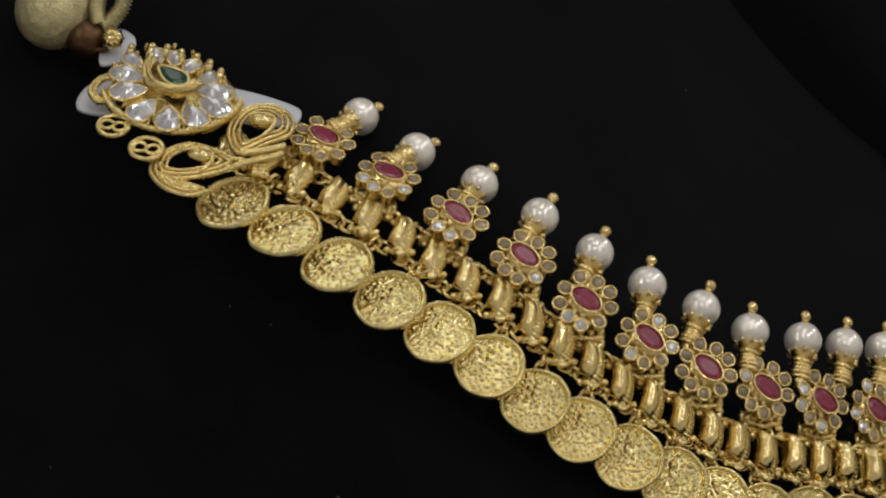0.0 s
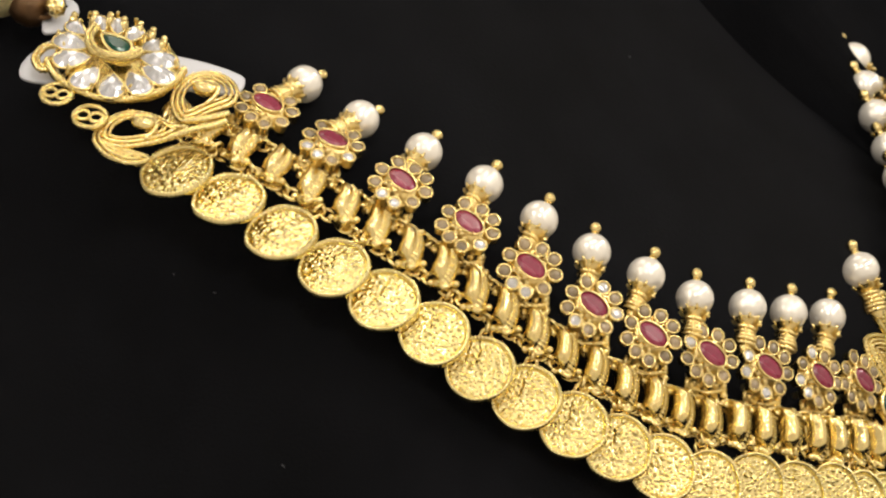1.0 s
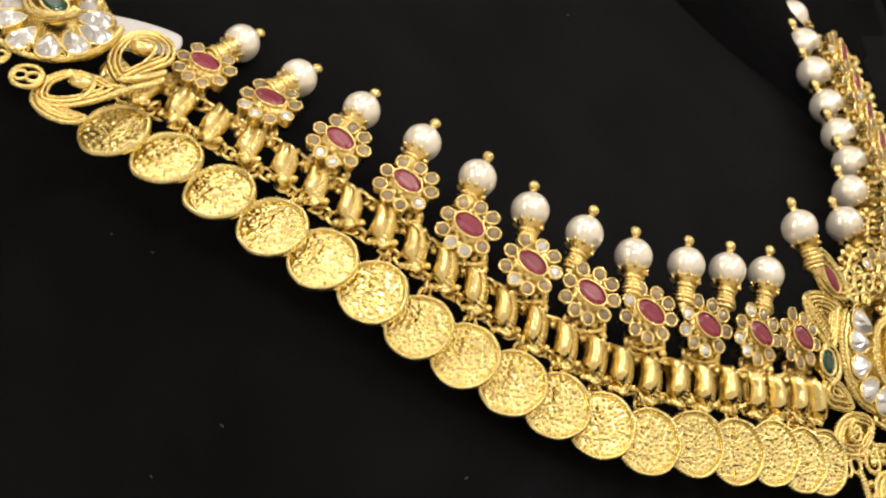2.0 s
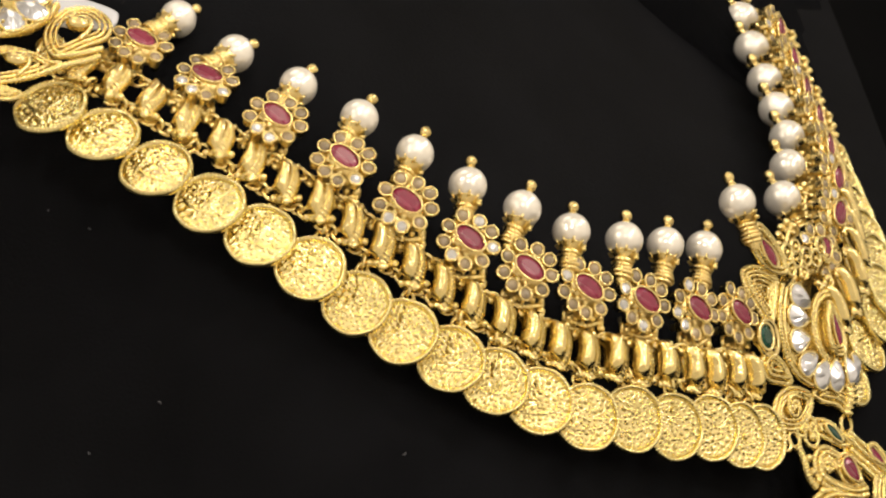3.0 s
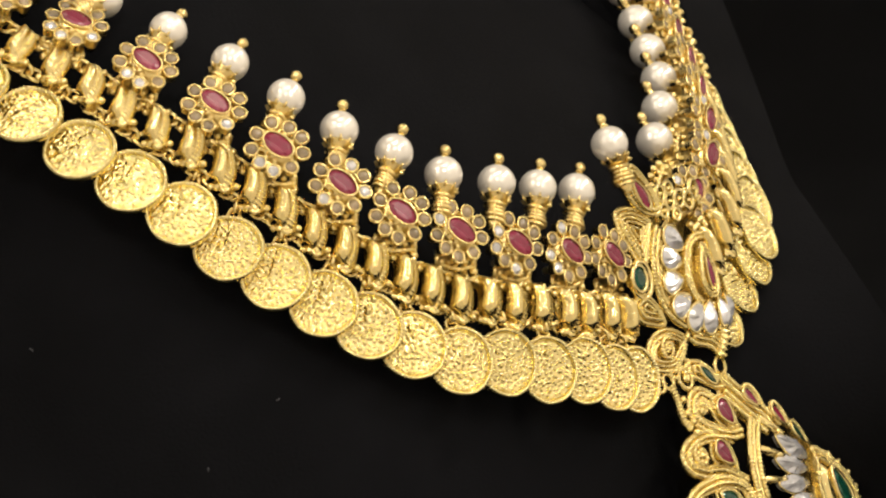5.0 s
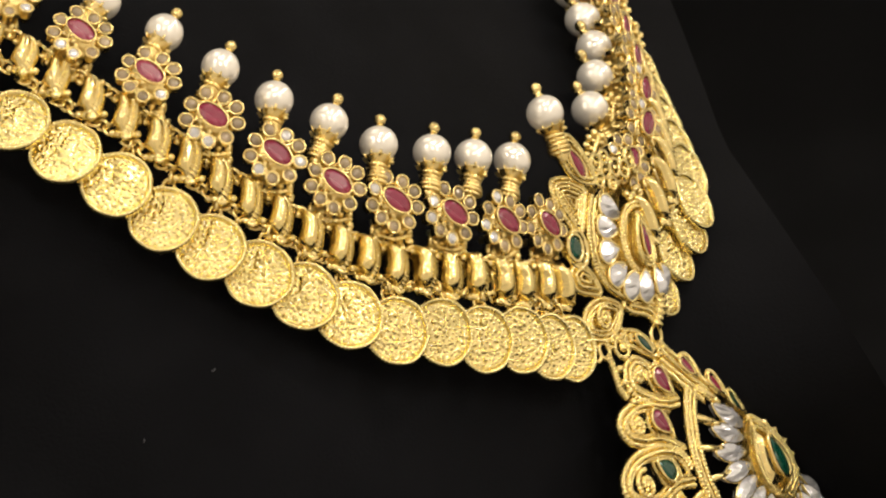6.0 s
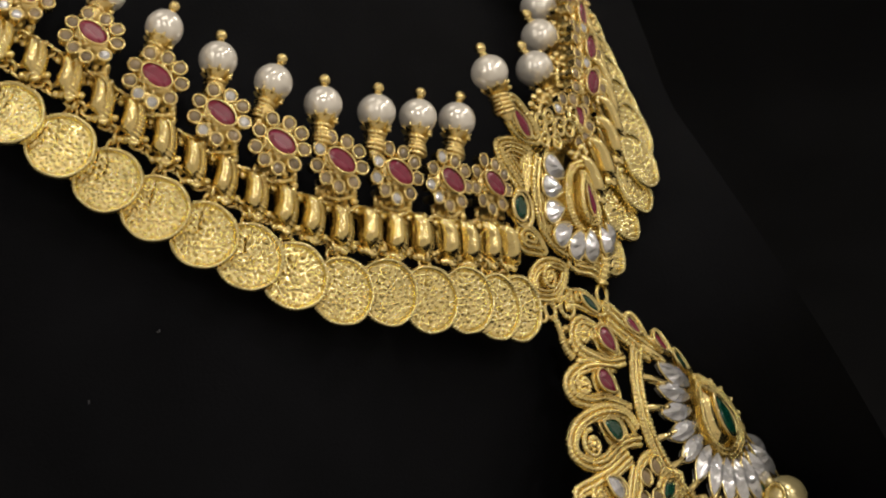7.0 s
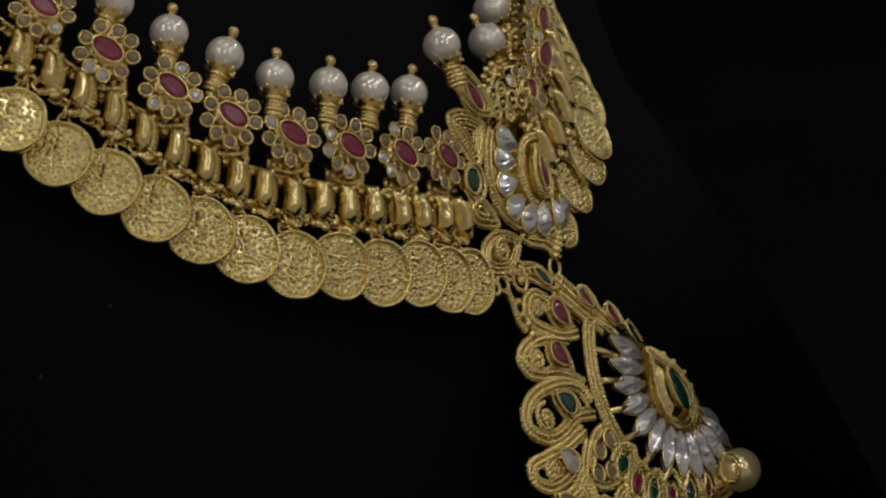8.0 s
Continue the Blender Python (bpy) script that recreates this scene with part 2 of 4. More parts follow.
slab("floor", (-2600, -3600, -100), (2600, 2600, 0), FLOORING, "plain pale polished showroom floor", "floor")
slab("ceiling", (-2600, -3600, 2800), (2600, 2600, 2900), WHITE, "plain white showroom ceiling", "ceiling")
slab("wall_north", (-2600, 2500, 0), (2600, 2600, 2800), PLASTER, "cream painted wall behind the counter", "wall")
slab("wall_south", (-2600, -3600, 0), (2600, -3500, 2800), PLASTER, "cream painted wall facing the counter", "wall")
slab("wall_west", (-2600, -3500, 0), (-2500, 2500, 2800), PLASTER, "cream painted side wall", "wall")
slab("wall_east", (2500, -3500, 0), (2600, 2500, 2800), PLASTER, "cream painted side wall", "wall")

# counter with a black cloth that sweeps up behind the bust
COUNTER_TOP = 930
slab("counter", (-420, -230, 0), (420, 590, COUNTER_TOP - 6), CLOTH, "black covered showroom counter", "counter", kind="")
sweep = Shape()
rows = []
for i in range(41):
    x = -410 + 820 * i / 40
    line = []
    for j in range(40):
        d = j / 39
        y = -220 + 740 * min(d / 0.6, 1) + 90 * max(0, d - 0.6)
        z = COUNTER_TOP - 2 + 400 * max(0.0, d - 0.5) ** 1.6 * 2.1
        z += 5 * noise.noise(Vector((x / 120, y / 150, 3.0))) * min(1, max(0, (d - 0.35) * 5))
        line.append((x, y, z))
    rows.append(line)
sweep.grid(rows)
sweep.grid([[(x, y, z - 3) for x, y, z in r] for r in rows])
backdrop = new("backdrop", sweep.mesh("backdrop", CLOTH))
tagged(backdrop, "matt black cloth sweeping up behind the bust", "backdrop", kind="structure")

# ---- the bust ----
FORM = [-6.19, -73.20, -103.53, -5.08, 61.46, 17.50, -84.80, -140.10, -128.09, 51.54, 92.37, -138.92, -13.34, 9.97, -6.09, 35.88, 134.27, 6.00, 134.15, 72.90, 48.79]


def chest(x, y):
    """Height of the bust's front over the plan, in mm."""
    a, b, k, z = x / 100, y / 100, 0, 0.0
    for i in range(6):
        for j in range(6 - i):
            z += FORM[k] * a ** i * b ** j
            k += 1
    return z - 2.5


def bust_edge(y):
    """Left and right edges of the bust's front at y."""
    right = 75 - 0.55 * (y - 5) if y < 5 else 75 - 0.2 * (y - 5)
    return -150 - 0.1 * y, right


bust = thing("bust_display", "black velvet necklace bust standing on the counter", "display bust", F)
front, NX, NY = Shape(), 60, 50
grid = []
for j in range(NY + 1):
    y = -118 + 225 * j / NY
    lo, hi = bust_edge(y)
    line = []
    for i in range(NX + 1):
        x = lo + (hi - lo) * i / NX
        e = min(i, NX - i, j, NY - j) / 5
        line.append((x, y, chest(x, y) - 14 * max(0, 1 - e) ** 2))
    grid.append(line)
front.grid(grid)
rim = [grid[0][i] for i in range(NX)] + [grid[j][NX] for j in range(NY)] + [grid[NY][NX - i] for i in range(NX)] + [grid[NY - j][0] for j in range(NY)]
back = [(x * 0.97, y * 0.97, min(z - 12, -45 - 0.55 * max(x + 60, 0) - 0.35 * max(y, 0))) for x, y, z in rim]
front.grid([rim, [(x, y, z - 6) for x, y, z in rim], back], close_v=True)
k = len(front.v) - len(back)
front.f.append(tuple(range(k, k + len(back))))
part("velvet_front", front, VELVET, bust, "black velvet covered form")
foot = Shape()
down = (F.inverted().to_3x3() @ Vector((0, 0, -1)))
ground = (COUNTER_TOP - 1100)
for x0, y0 in ((-95, -95), (40, -95)):
    a = Vector((x0, y0, -50 - 0.4 * max(0, x0)))
    world_z = (F @ (a * MM)).z / MM - 1100
    b = a + down * (world_z - ground)
    post = Shape().tube([a, a.lerp(b, 0.5), b], 9, 16)
    part("foot", post, VELVET, bust, "short velvet covered foot")

# ---- the necklace: shared shapes ----
FACE = [(-90.00, 0.00, 0.76, 0.65), (-65.00, 0.04, 0.72, 0.69), (-45.00, 0.06, 0.58, 0.82), (-25.00, 0.10, 0.43, 0.90), (-7.00, 0.20, 0.32, 0.93), (10.00, 0.42, 0.25, 0.87), (27.00, 0.62, 0.20, 0.76), (46.00, 0.80, 0.15, 0.58), (60.00, 0.81, 0.16, 0.56)]
LEAN = [(-85.00, 0.90, 0.43), (-63.00, 0.88, 0.47), (-50.00, 0.75, 0.66), (-37.00, 0.50, 0.87), (-24.00, 0.30, 0.96), (-7.00, 0.05, 1.00), (10.00, -0.10, 1.00), (45.00, -0.25, 0.97)]


def between(table, x):
    if x <= table[0][0]:
        return Vector((*table[0][1:], 0)[:max(2, len(table[0]) - 1)])
    for a, b in zip(table, table[1:]):
        if x <= b[0]:
            return Vector((*a[1:], 0)[:max(2, len(a) - 1)]).lerp(Vector((*b[1:], 0)[:max(2, len(b) - 1)]), (x - a[0]) / (b[0] - a[0]))
    return Vector((*table[-1][1:], 0)[:max(2, len(table[-1]) - 1)])


def in_plane(n, d):
    """The direction in the sheet facing n that shows as d in plan."""
    return Vector((d[0], d[1], -(n[0] * d[0] + n[1] * d[1]) / n[2]))


def seat(p, x=None, turn=0.0, out=0.0):
    """A seat on the near strand."""
    x = p[0] if x is None else x
    n = between(FACE, x).normalized()
    return basis(Vector(p) + n * out, n, in_plane(n, between(LEAN, x))) @ pose(0, 0, 0, 0, turn, 0)


FAR_FACE, FAR_LEAN = Vector((0.88, 0.27, 0.39)).normalized(), (-0.86, 0.5)


def far_seat(p, turn=0.0, k=9, lean=FAR_LEAN):
    """A seat on the far strand, which turns away from the room as it climbs."""
    n = Vector((0.66, 0.3, 0.68)).lerp(FAR_FACE, min(1, k / 3)).normalized()
    return basis(Vector(p), n, in_plane(n, lean)) @ pose(0, 0, 0, 0, turn, 0)


def coin_shape(seed, radius=5.6, count=90, steep=1.0):
    """A stamped coin: rope rim, plain worn relief in grains and mounds above a bowed ledge, curls at the sides, small bumps below."""
    rnd = random.Random(seed)
    mounds = [(0, -0.3, 1.3, 0.8, 0.2), (0, 1.0, 0.7, 1.0, 0.3), (0, 2.5, 0.6, 0.6, 0.4)]
    curls = [(-3.15, -0.5), (3.15, -0.5)]
    grains = []
    for _ in range(9000):
        if len(grains) >= count:
            break
        a, r = rnd.uniform(0, 2 * math.pi), 4.35 * math.sqrt(rnd.random())
        x, y, size = r * math.cos(a), r * math.sin(a), rnd.choice((0.25, 0.3, 0.36, 0.46))
        if abs(y + 1.95 - 0.05 * x * x) < 0.3 or any(math.hypot(x - c[0], y - c[1]) < 0.95 for c in curls):
            continue
        if all(math.hypot(x - g[0], y - g[1]) > 1.2 * (size + g[2]) for g in grains):
            grains.append((x, y, size, size * rnd.uniform(0.85, 1.15), rnd.uniform(0.9, 1.3)))
    turn = [rnd.uniform(0, math.pi) for _ in grains]

    def height(x, y):
        z = 0.25 + max(m[4] * math.exp(-((x - m[0]) / m[2]) ** 4 - ((y - m[1]) / m[3]) ** 4) for m in mounds)
        best = 0.0
        for (gx, gy, size, h, long), a in zip(grains, turn):
            dx, dy = x - gx, y - gy
            if dx * dx + dy * dy < 0.5:
                u, v = dx * math.cos(a) + dy * math.sin(a), dy * math.cos(a) - dx * math.sin(a)
                best = max(best, h * max(0.0, 1 - (u / size / long) ** 2 - (v / size) ** 2) ** 0.55)
        for cx, cy in curls:
            d = math.hypot(x - cx, y - cy)
            if d < 1.0:
                best = max(best, 0.34 * math.exp(-((d - 0.72) / 0.16) ** 2) + 0.4 * math.exp(-(d / 0.3) ** 2))
        ledge = y - (-1.95 + 0.05 * x * x)
        z += 0.3 * math.exp(-(ledge / 0.2) ** 2) * max(0.0, 1 - (x / 3.6) ** 4)
        return z + steep * best

    s, rows, seg, beads = Shape(), [], 224, 56
    for k in range(38):
        r = 4.55 * (k + 0.3) / 37.3
        rows.append([(r * math.cos(2 * math.pi * j / seg), r * math.sin(2 * math.pi * j / seg), height(r * math.cos(2 * math.pi * j / seg), r * math.sin(2 * math.pi * j / seg))) for j in range(seg)])
    for r, z, grain, slant in ((4.58, -0.15, 0.0, 0), (4.66, 0.16, 0.15, -0.03), (4.82, 0.4, 0.34, -0.02), (5.08, 0.55, 0.42, 0.0), (5.32, 0.42, 0.34, 0.02), (5.48, 0.16, 0.12, 0.03), (5.53, -0.05, 0.0, 0), (5.5, -0.3, 0, 0), (0.3, -0.35, 0, 0)):
        line = []
        for j in range(seg):
            a = 2 * math.pi * j / seg
            swell = abs(math.sin(0.5 * beads * (a + slant) + 0.3 * math.sin(3 * a + seed))) ** 0.8
            k = r + 0.06 * math.sin(3 * a + seed) + 0.04 * math.sin(7 * a + 2 * seed) + (0.1 * (swell - 0.5) if grain else 0)
            line.append((k * math.cos(a), k * math.sin(a), z + grain * swell))
        rows.append(line)
    s.grid(rows, close_v=True)
    k = radius / 5.52
    s.v = [(x * k, y * k, z * k) for x, y, z in s.v]
    return s


def coin_ring_shape():
    """The loop at a coin's head and the jump ring through it."""
    s = Shape()
    s.tube([(0.85 * math.cos(t * math.pi / 6), 5.9 + 0.95 * math.sin(t * math.pi / 6), -0.1) for t in range(12)], 0.36, 6, closed=True)
    s.tube([(0.25 * math.cos(t * math.pi / 6), 7.0 + 1.0 * math.sin(t * math.pi / 6), 0.2 + 0.9 * math.cos(t * math.pi / 6)) for t in range(12)], 0.33, 6, closed=True)
    s.ball((-0.9, 5.5, 0.2), 0.42, 7, 5).ball((0.9, 5.5, 0.2), 0.42, 7, 5)
    return s


def spacer_shape():
    """A hollow shell-shaped bead: a smooth swollen lobe beside a milled ridge, on a blocky foot with small balls at its corners."""
    s, rows = Shape(), []
    for i in range(65):
        v = -1 + 2 * i / 64
        end = (1 - abs(v) ** 3.4) ** 0.5 if abs(v) < 1 else 0.0
        line = []
        for j in range(25):
            c = -1 + 2 * j / 24
            lobe = max(0.0, 1 - ((c + 0.22) / 0.8) ** 2) ** 0.6
            flank = 0.66 * max(0.0, 1 - ((c - 0.5) / 0.52) ** 2) ** 0.5
            notch = 0.09 * math.sin(v * 38) * max(0.0, 1 - ((c - 0.6) / 0.4) ** 2)
            h = max(lobe, flank) + notch
            wide = 1.72 * (0.5 + 0.5 * end)
            line.append((wide * c + 0.4 * v - 0.6 * v * v + 0.2, 2.8 * v - 0.85 * c * (1 - 0.4 * v), 0.1 + 2.6 * h * (0.2 + 0.8 * end)))
        rows.append(line)
    s.grid(rows)
    s.f.append(tuple(j for j in range(25)))
    s.f.append(tuple(64 * 25 + j for j in range(25)))
    for y, w in ((-2.9, 1.5), (2.5, 1.3)):
        s.tube([(-w, y, 0.1), (0, y - 0.25, 0.35), (w, y, 0.1)], 0.7, 8)
        s.ball((-w - 0.25, y - 0.1, 0.35), 0.55, 8, 6)
        s.ball((w + 0.25, y - 0.1, 0.35), 0.55, 8, 6)
    s.tube([(-0.6, -3.2, 0.4), (0.1, -3.7, 0.5), (0.9, -3.3, 0.4)], 0.5, 8)
    s.tube([(0, -3.3, -0.5), (0, 0, -0.9), (0, 3.0, -0.5)], 1.2, 8)
    return s


def link_shape():
    """A pair of small oval wire rings through a lying one, with a solder ball at each end."""
    s = Shape()
    for x, tilt, wide in ((-1.45, 0.25, 1.15), (0, 1.25, 0.9), (1.45, 0.25, 1.15)):
        ring = []
        for t in range(14):
            a = 2 * math.pi * t / 14
            ring.append((x + wide * math.cos(a), 0.8 * math.sin(a) * math.cos(tilt), 0.8 * math.sin(a) * math.sin(tilt)))
        s.tube(ring, 0.3, 6, closed=True)
    s.ball((-2.4, 0, 0.1), 0.45, 7, 5).ball((2.4, 0, 0.1), 0.45, 7, 5)
    return s


PETALS = 9


def petal_spot(k):
    """Where a petal sits round its flower: angle and radius, a little uneven."""
    return 2 * math.pi * (k + 0.5 + 0.1 * math.sin(5.0 * k)) / PETALS, 3.72 + 0.16 * math.cos(3.0 * k)


def flower_shape():
    """The gold body of a flower: a collar round each petal stone and the middle one, on a back plate with stilts."""
    s = Shape()
    for k in range(PETALS):
        a, r = petal_spot(k)
        bezel(s, "oval", 0.93, 0.86, 1.5, 0.2, math.degrees(a), (r * math.cos(a), r * math.sin(a)), 16)
        for d in (-0.16, 0.16):
            s.ball(((r + 0.75) * math.cos(a + d), (r + 0.75) * math.sin(a + d), 0.12), 0.24, 6, 4)
        s.tube([(1.6 * math.cos(a), 1.5 * math.sin(a), -0.2), (2.7 * math.cos(a), 2.7 * math.sin(a), -0.35)], 0.55, 6)
    bezel(s, "oval", 2.42, 1.52, 1.9, 0.2, -42, n=28, z=0.95)
    s.dome(outline("oval", 3.3, 2.4, 24, -42), -0.9, 0.75, 4)
    s.plate([(3.5 * math.cos(t * math.pi / 12), 3.5 * math.sin(t * math.pi / 12)) for t in range(24)], -1.5, -0.75)
    for a in (0.7, 2.3, 3.9, 5.5):
        s.tube([(2.6 * math.cos(a), 2.6 * math.sin(a), -0.8), (2.9 * math.cos(a), 2.9 * math.sin(a), -2.2), (3.1 * math.cos(a), 3.1 * math.sin(a), -3.6)], 0.6, 6)
    return s


def stem_shape(seed=1):
    """The pin of a pearl: coil, serrated cap and tip ball; the pearl's middle is the origin, y the pin's way."""
    s = Shape()
    rnd = random.Random(seed)
    coil = []
    for i in range(5 * 16 + 1):
        a = 2 * math.pi * i / 16
        r = 1.5 + 0.2 * math.sin(i * 0.09) + rnd.uniform(-0.02, 0.02)
        coil.append((r * math.cos(a + 0.3), -6.9 + 3.5 * i / 80, r * math.sin(a + 0.3)))
    s.tube(coil, 0.37, 6)
    s.tube([coil[-1], (1.9, -3.2, 0.9), (2.3, -3.5, 1.1)], 0.3, 6)
    s.lathe([(0.8, -8.2), (1.25, -7.2), (1.25, -3.4), (0.2, -3.2)], 12)
    s.lathe([(1.3, -3.5), (1.7, -3.05), (2.1, -2.5), (2.15, -2.42), (1.75, -2.8), (1.2, -3.1)], 20)
    for k in range(9):
        a = 2 * math.pi * k / 9
        s.tube([(1.8 * math.cos(a), -2.75, 1.8 * math.sin(a)), (2.2 * math.cos(a), -2.35, 2.2 * math.sin(a)), (2.42 * math.cos(a), -2.1 + 0.15 * math.sin(7 * k), 2.42 * math.sin(a))], 0.28, 5, taper=0.7)
    s.lathe([(0.5, 2.4), (0.95, 2.8), (0.7, 3.0), (0.62, 3.5)], 12)
    s.ball((0, 4.15, 0), 0.98, 14, 9)
    return s


def joint_shape():
    """The prongs that tie a flower to the bead row below it."""
    s = Shape()
    for x, low in ((-3.4, -5.6), (-1.9, -6.6), (-0.3, -7.0), (1.4, -6.7), (3.0, -5.8)):
        s.tube([(0.7 * x, -2.4, -1.4), (x, -3.8, -1.8), (x, low, -2.2)], 0.6, 7)
        s.ball((x, low, -2.0), 0.8, 8, 6)
        s.ball((0.9 * x, -4.4, -1.2), 0.6, 8, 6)
    s.tube([(-3.6, -4.6, -1.6), (0, -5.6, -1.5), (3.4, -4.8, -1.6)], 0.5, 7, beads=0.8)
    return s


def pearl_shape():
    return Shape().ball((0, 0, 0), 3.0, 32, 20, (1, 0.97, 1))


necklace = thing("necklace", "long gold coin necklace with ruby flowers and pearls", "necklace", F)
COIN_MESHES = [coin_shape(k).mesh("coin", GOLD_COIN) for k in range(6)]
WORN_MESHES = [coin_shape(k, count=75, steep=0.75).mesh("coin", GOLD_COIN) for k in range(6, 9)]
COIN_RING = coin_ring_shape().mesh("jump_ring", GOLD_WIRE)
SPACER, LINK = spacer_shape().mesh("spacer_bead", GOLD), link_shape().mesh("chain_link", GOLD_WIRE)
JOINT = joint_shape().mesh("prong_joint", GOLD_WIRE)
FLOWER = flower_shape().mesh("flower_motif", GOLD_WIRE)
RUBY_MESH = gem("oval", 2.4, 1.5, 0.55, 20, 0.66).mesh("ruby", RUBY, smooth=False)
PETAL_MESH = cabochon(0.92, 0.85, 0.5).mesh("petal_stone", SMOKY)
BRIGHT_MESH = gem("oval", 0.92, 0.86, 0.5, 12).mesh("petal_stone", CRYSTAL, smooth=False)
STEM, PEARL_MESH = stem_shape().mesh("pearl_pin", GOLD_WIRE), pearl_shape().mesh("pearl", PEARL)
dice = random.Random(7)


def flower(m, label=""):
    body = put("flower_motif", FLOWER, necklace, m, label)
    put("ruby", RUBY_MESH, body, pose(0, 0, 0.62 * MM, dice.uniform(-3, 3), dice.uniform(-3, 3), -42), "crimson oval ruby")
    for k in range(PETALS):
        a, r = petal_spot(k)
        bright = dice.random() < 0.16
        put("petal_stone", BRIGHT_MESH if bright else PETAL_MESH, body, pose(r * MM * math.cos(a), r * MM * math.sin(a), -0.15 * MM, dice.uniform(-6, 6), dice.uniform(-6, 6), math.degrees(a)), "sparkling pale stone" if bright else "smoky uncut stone")
    return body


def pearl_pin(p, axis, size=1.0):
    axis = Vector(axis).normalized()
    m = basis(p, Vector((0, 0, 1)) - axis * axis.z, axis) @ Matrix.Scale(size, 4)
    pin = put("pearl_pin", STEM, necklace, m)
    put("pearl", PEARL_MESH, pin, pose(0, 0, 0, dice.uniform(0, 40), dice.uniform(0, 90), 0), "lustrous cream pearl")


# ---- the near strand ----
COINS = [(-64.64, 22.99, -0.40), (-56.49, 18.73, 4.38), (-48.34, 13.61, 8.19), (-40.37, 8.38, 9.97), (-32.74, 3.60, 10.89), (-25.13, -1.26, 11.57), (-18.25, -6.46, 11.50), (-11.29, -10.74, 10.79), (-4.17, -14.81, 8.56), (2.54, -18.23, 6.33), (9.31, -21.27, 2.98), (16.43, -23.79, -1.80), (23.60, -24.22, -7.96), (30.20, -25.63, -14.30), (36.26, -26.04, -21.88), (41.24, -27.40, -28.46), (44.80, -27.93, -33.74)]
SPACERS = [(-65.18, 31.80, -1.80), (-59.91, 29.37, -0.22), (-54.66, 26.95, 1.38), (-49.26, 24.20, 3.04), (-43.98, 21.22, 4.43), (-38.67, 18.26, 5.28), (-33.97, 15.05, 6.03), (-28.85, 11.93, 6.85), (-23.75, 9.16, 7.60), (-19.11, 5.80, 7.59), (-14.48, 2.69, 7.58), (-10.02, -0.25, 7.16), (-5.66, -3.46, 5.94), (-1.05, -6.00, 4.67), (3.41, -8.46, 2.98), (7.81, -10.60, 0.92), (11.90, -12.17, -1.54), (16.20, -13.75, -4.51), (20.56, -14.23, -8.04), (24.61, -15.07, -11.70), (28.64, -15.40, -15.83), (32.83, -16.28, -20.86), (36.24, -16.80, -24.95), (39.83, -17.08, -30.24), (42.90, -17.61, -34.69)]
FLOWERS = [(-51.38, 33.27, -3.23), (-41.19, 27.70, 0.84), (-30.52, 21.56, 2.88), (-20.26, 15.20, 4.90), (-10.87, 8.79, 5.15), (-1.45, 3.15, 2.55), (7.52, -1.26, -1.14), (16.55, -4.18, -7.00), (25.53, -6.11, -14.71), (34.00, -7.50, -24.69), (41.01, -8.20, -34.75)]
PEARLS = [(-46.25, 37.1, -4.75), (-37.25, 31.6, -0.45), (-27.46, 26.60, 1.39), (-18.09, 21.68, 3.26), (-9.64, 16.29, 3.64), (-1.63, 11.46, 1.44), (6.70, 7.99, -1.95), (14.26, 4.58, -6.45), (22.58, 3.31, -13.21), (29.21, 2.55, -20.44), (35.65, 1.96, -28.64)]
AXES = [(0.82, 0.49, -0.29), (0.86, 0.47, -0.21), (0.57, 0.76, -0.31), (0.52, 0.81, -0.27), (0.41, 0.88, -0.25), (0.13, 0.97, -0.19), (0.34, 0.91, -0.25), (0.07, 0.99, -0.14), (0.09, 0.99, -0.14), (0.12, 0.98, -0.16), (0.15, 0.97, -0.20)]


def leaning(x):
    """Degrees by which the upper row tips back; most at the strand's end."""
    return 12 * min(1, max(0, -x / 35))


for k, p in enumerate(COINS):
    big = 1.045 - 0.06 * min(1, k / 6)
    p = Vector(p) + Vector((0, 0, max(0, 5.5 - 2.2 * k)))
    m = seat(p, turn=-9 + dice.uniform(-2, 2), out=0.1 * dice.random())
    coin = put("coin", WORN_MESHES[k % 3] if k < 5 else COIN_MESHES[k % 6], necklace, m @ pose(0, 0, 0, 9 if k == 0 else 0, 0, dice.uniform(-5, 5)) @ Matrix.Scale(big, 4))
    put("jump_ring", COIN_RING, coin, pose(0, 0, 0, 0, 0, dice.uniform(-8, 8)))
def hung(p):
    """The bead row hangs a little below its line."""
    n = between(FACE, p[0]).normalized()
    return Vector(p) - in_plane(n, between(LEAN, p[0])).normalized() * 0.25


SPACERS = [hung(p) for p in SPACERS]
for k, p in enumerate(SPACERS):
    put("spacer_bead", SPACER, necklace, seat(p, turn=dice.uniform(-4, 4)) @ pose(0, 0, 0, -leaning(p[0]), 0, 1.9 * leaning(p[0]) + dice.uniform(-3, 3)) @ Matrix.Diagonal((1.1, 1.12, 1.1, 1)))
for a, b in zip(SPACERS, SPACERS[1:]):
    a, b = Vector(a), Vector(b)
    mid = (a + b) / 2
    n = between(FACE, mid.x).normalized()
    up = in_plane(n, between(LEAN, mid.x)).normalized()
    for level in (-2.9, 2.6):
        way = (b - a).normalized()
        m = basis(mid + up * level - n * 0.4, n, n.cross(way)) @ pose(0, 0, 0, dice.uniform(-20, 20), 0, 0)
        put("chain_link", LINK, necklace, m @ Matrix.Scale(min(1.25, (b - a).length / 5.2), 4))
RUBY_TURN = [(-51, 55), (-31, 24), (-11, 8), (8, 7), (25, 7), (40, -4)]   # the stones keep their slant as the strand turns
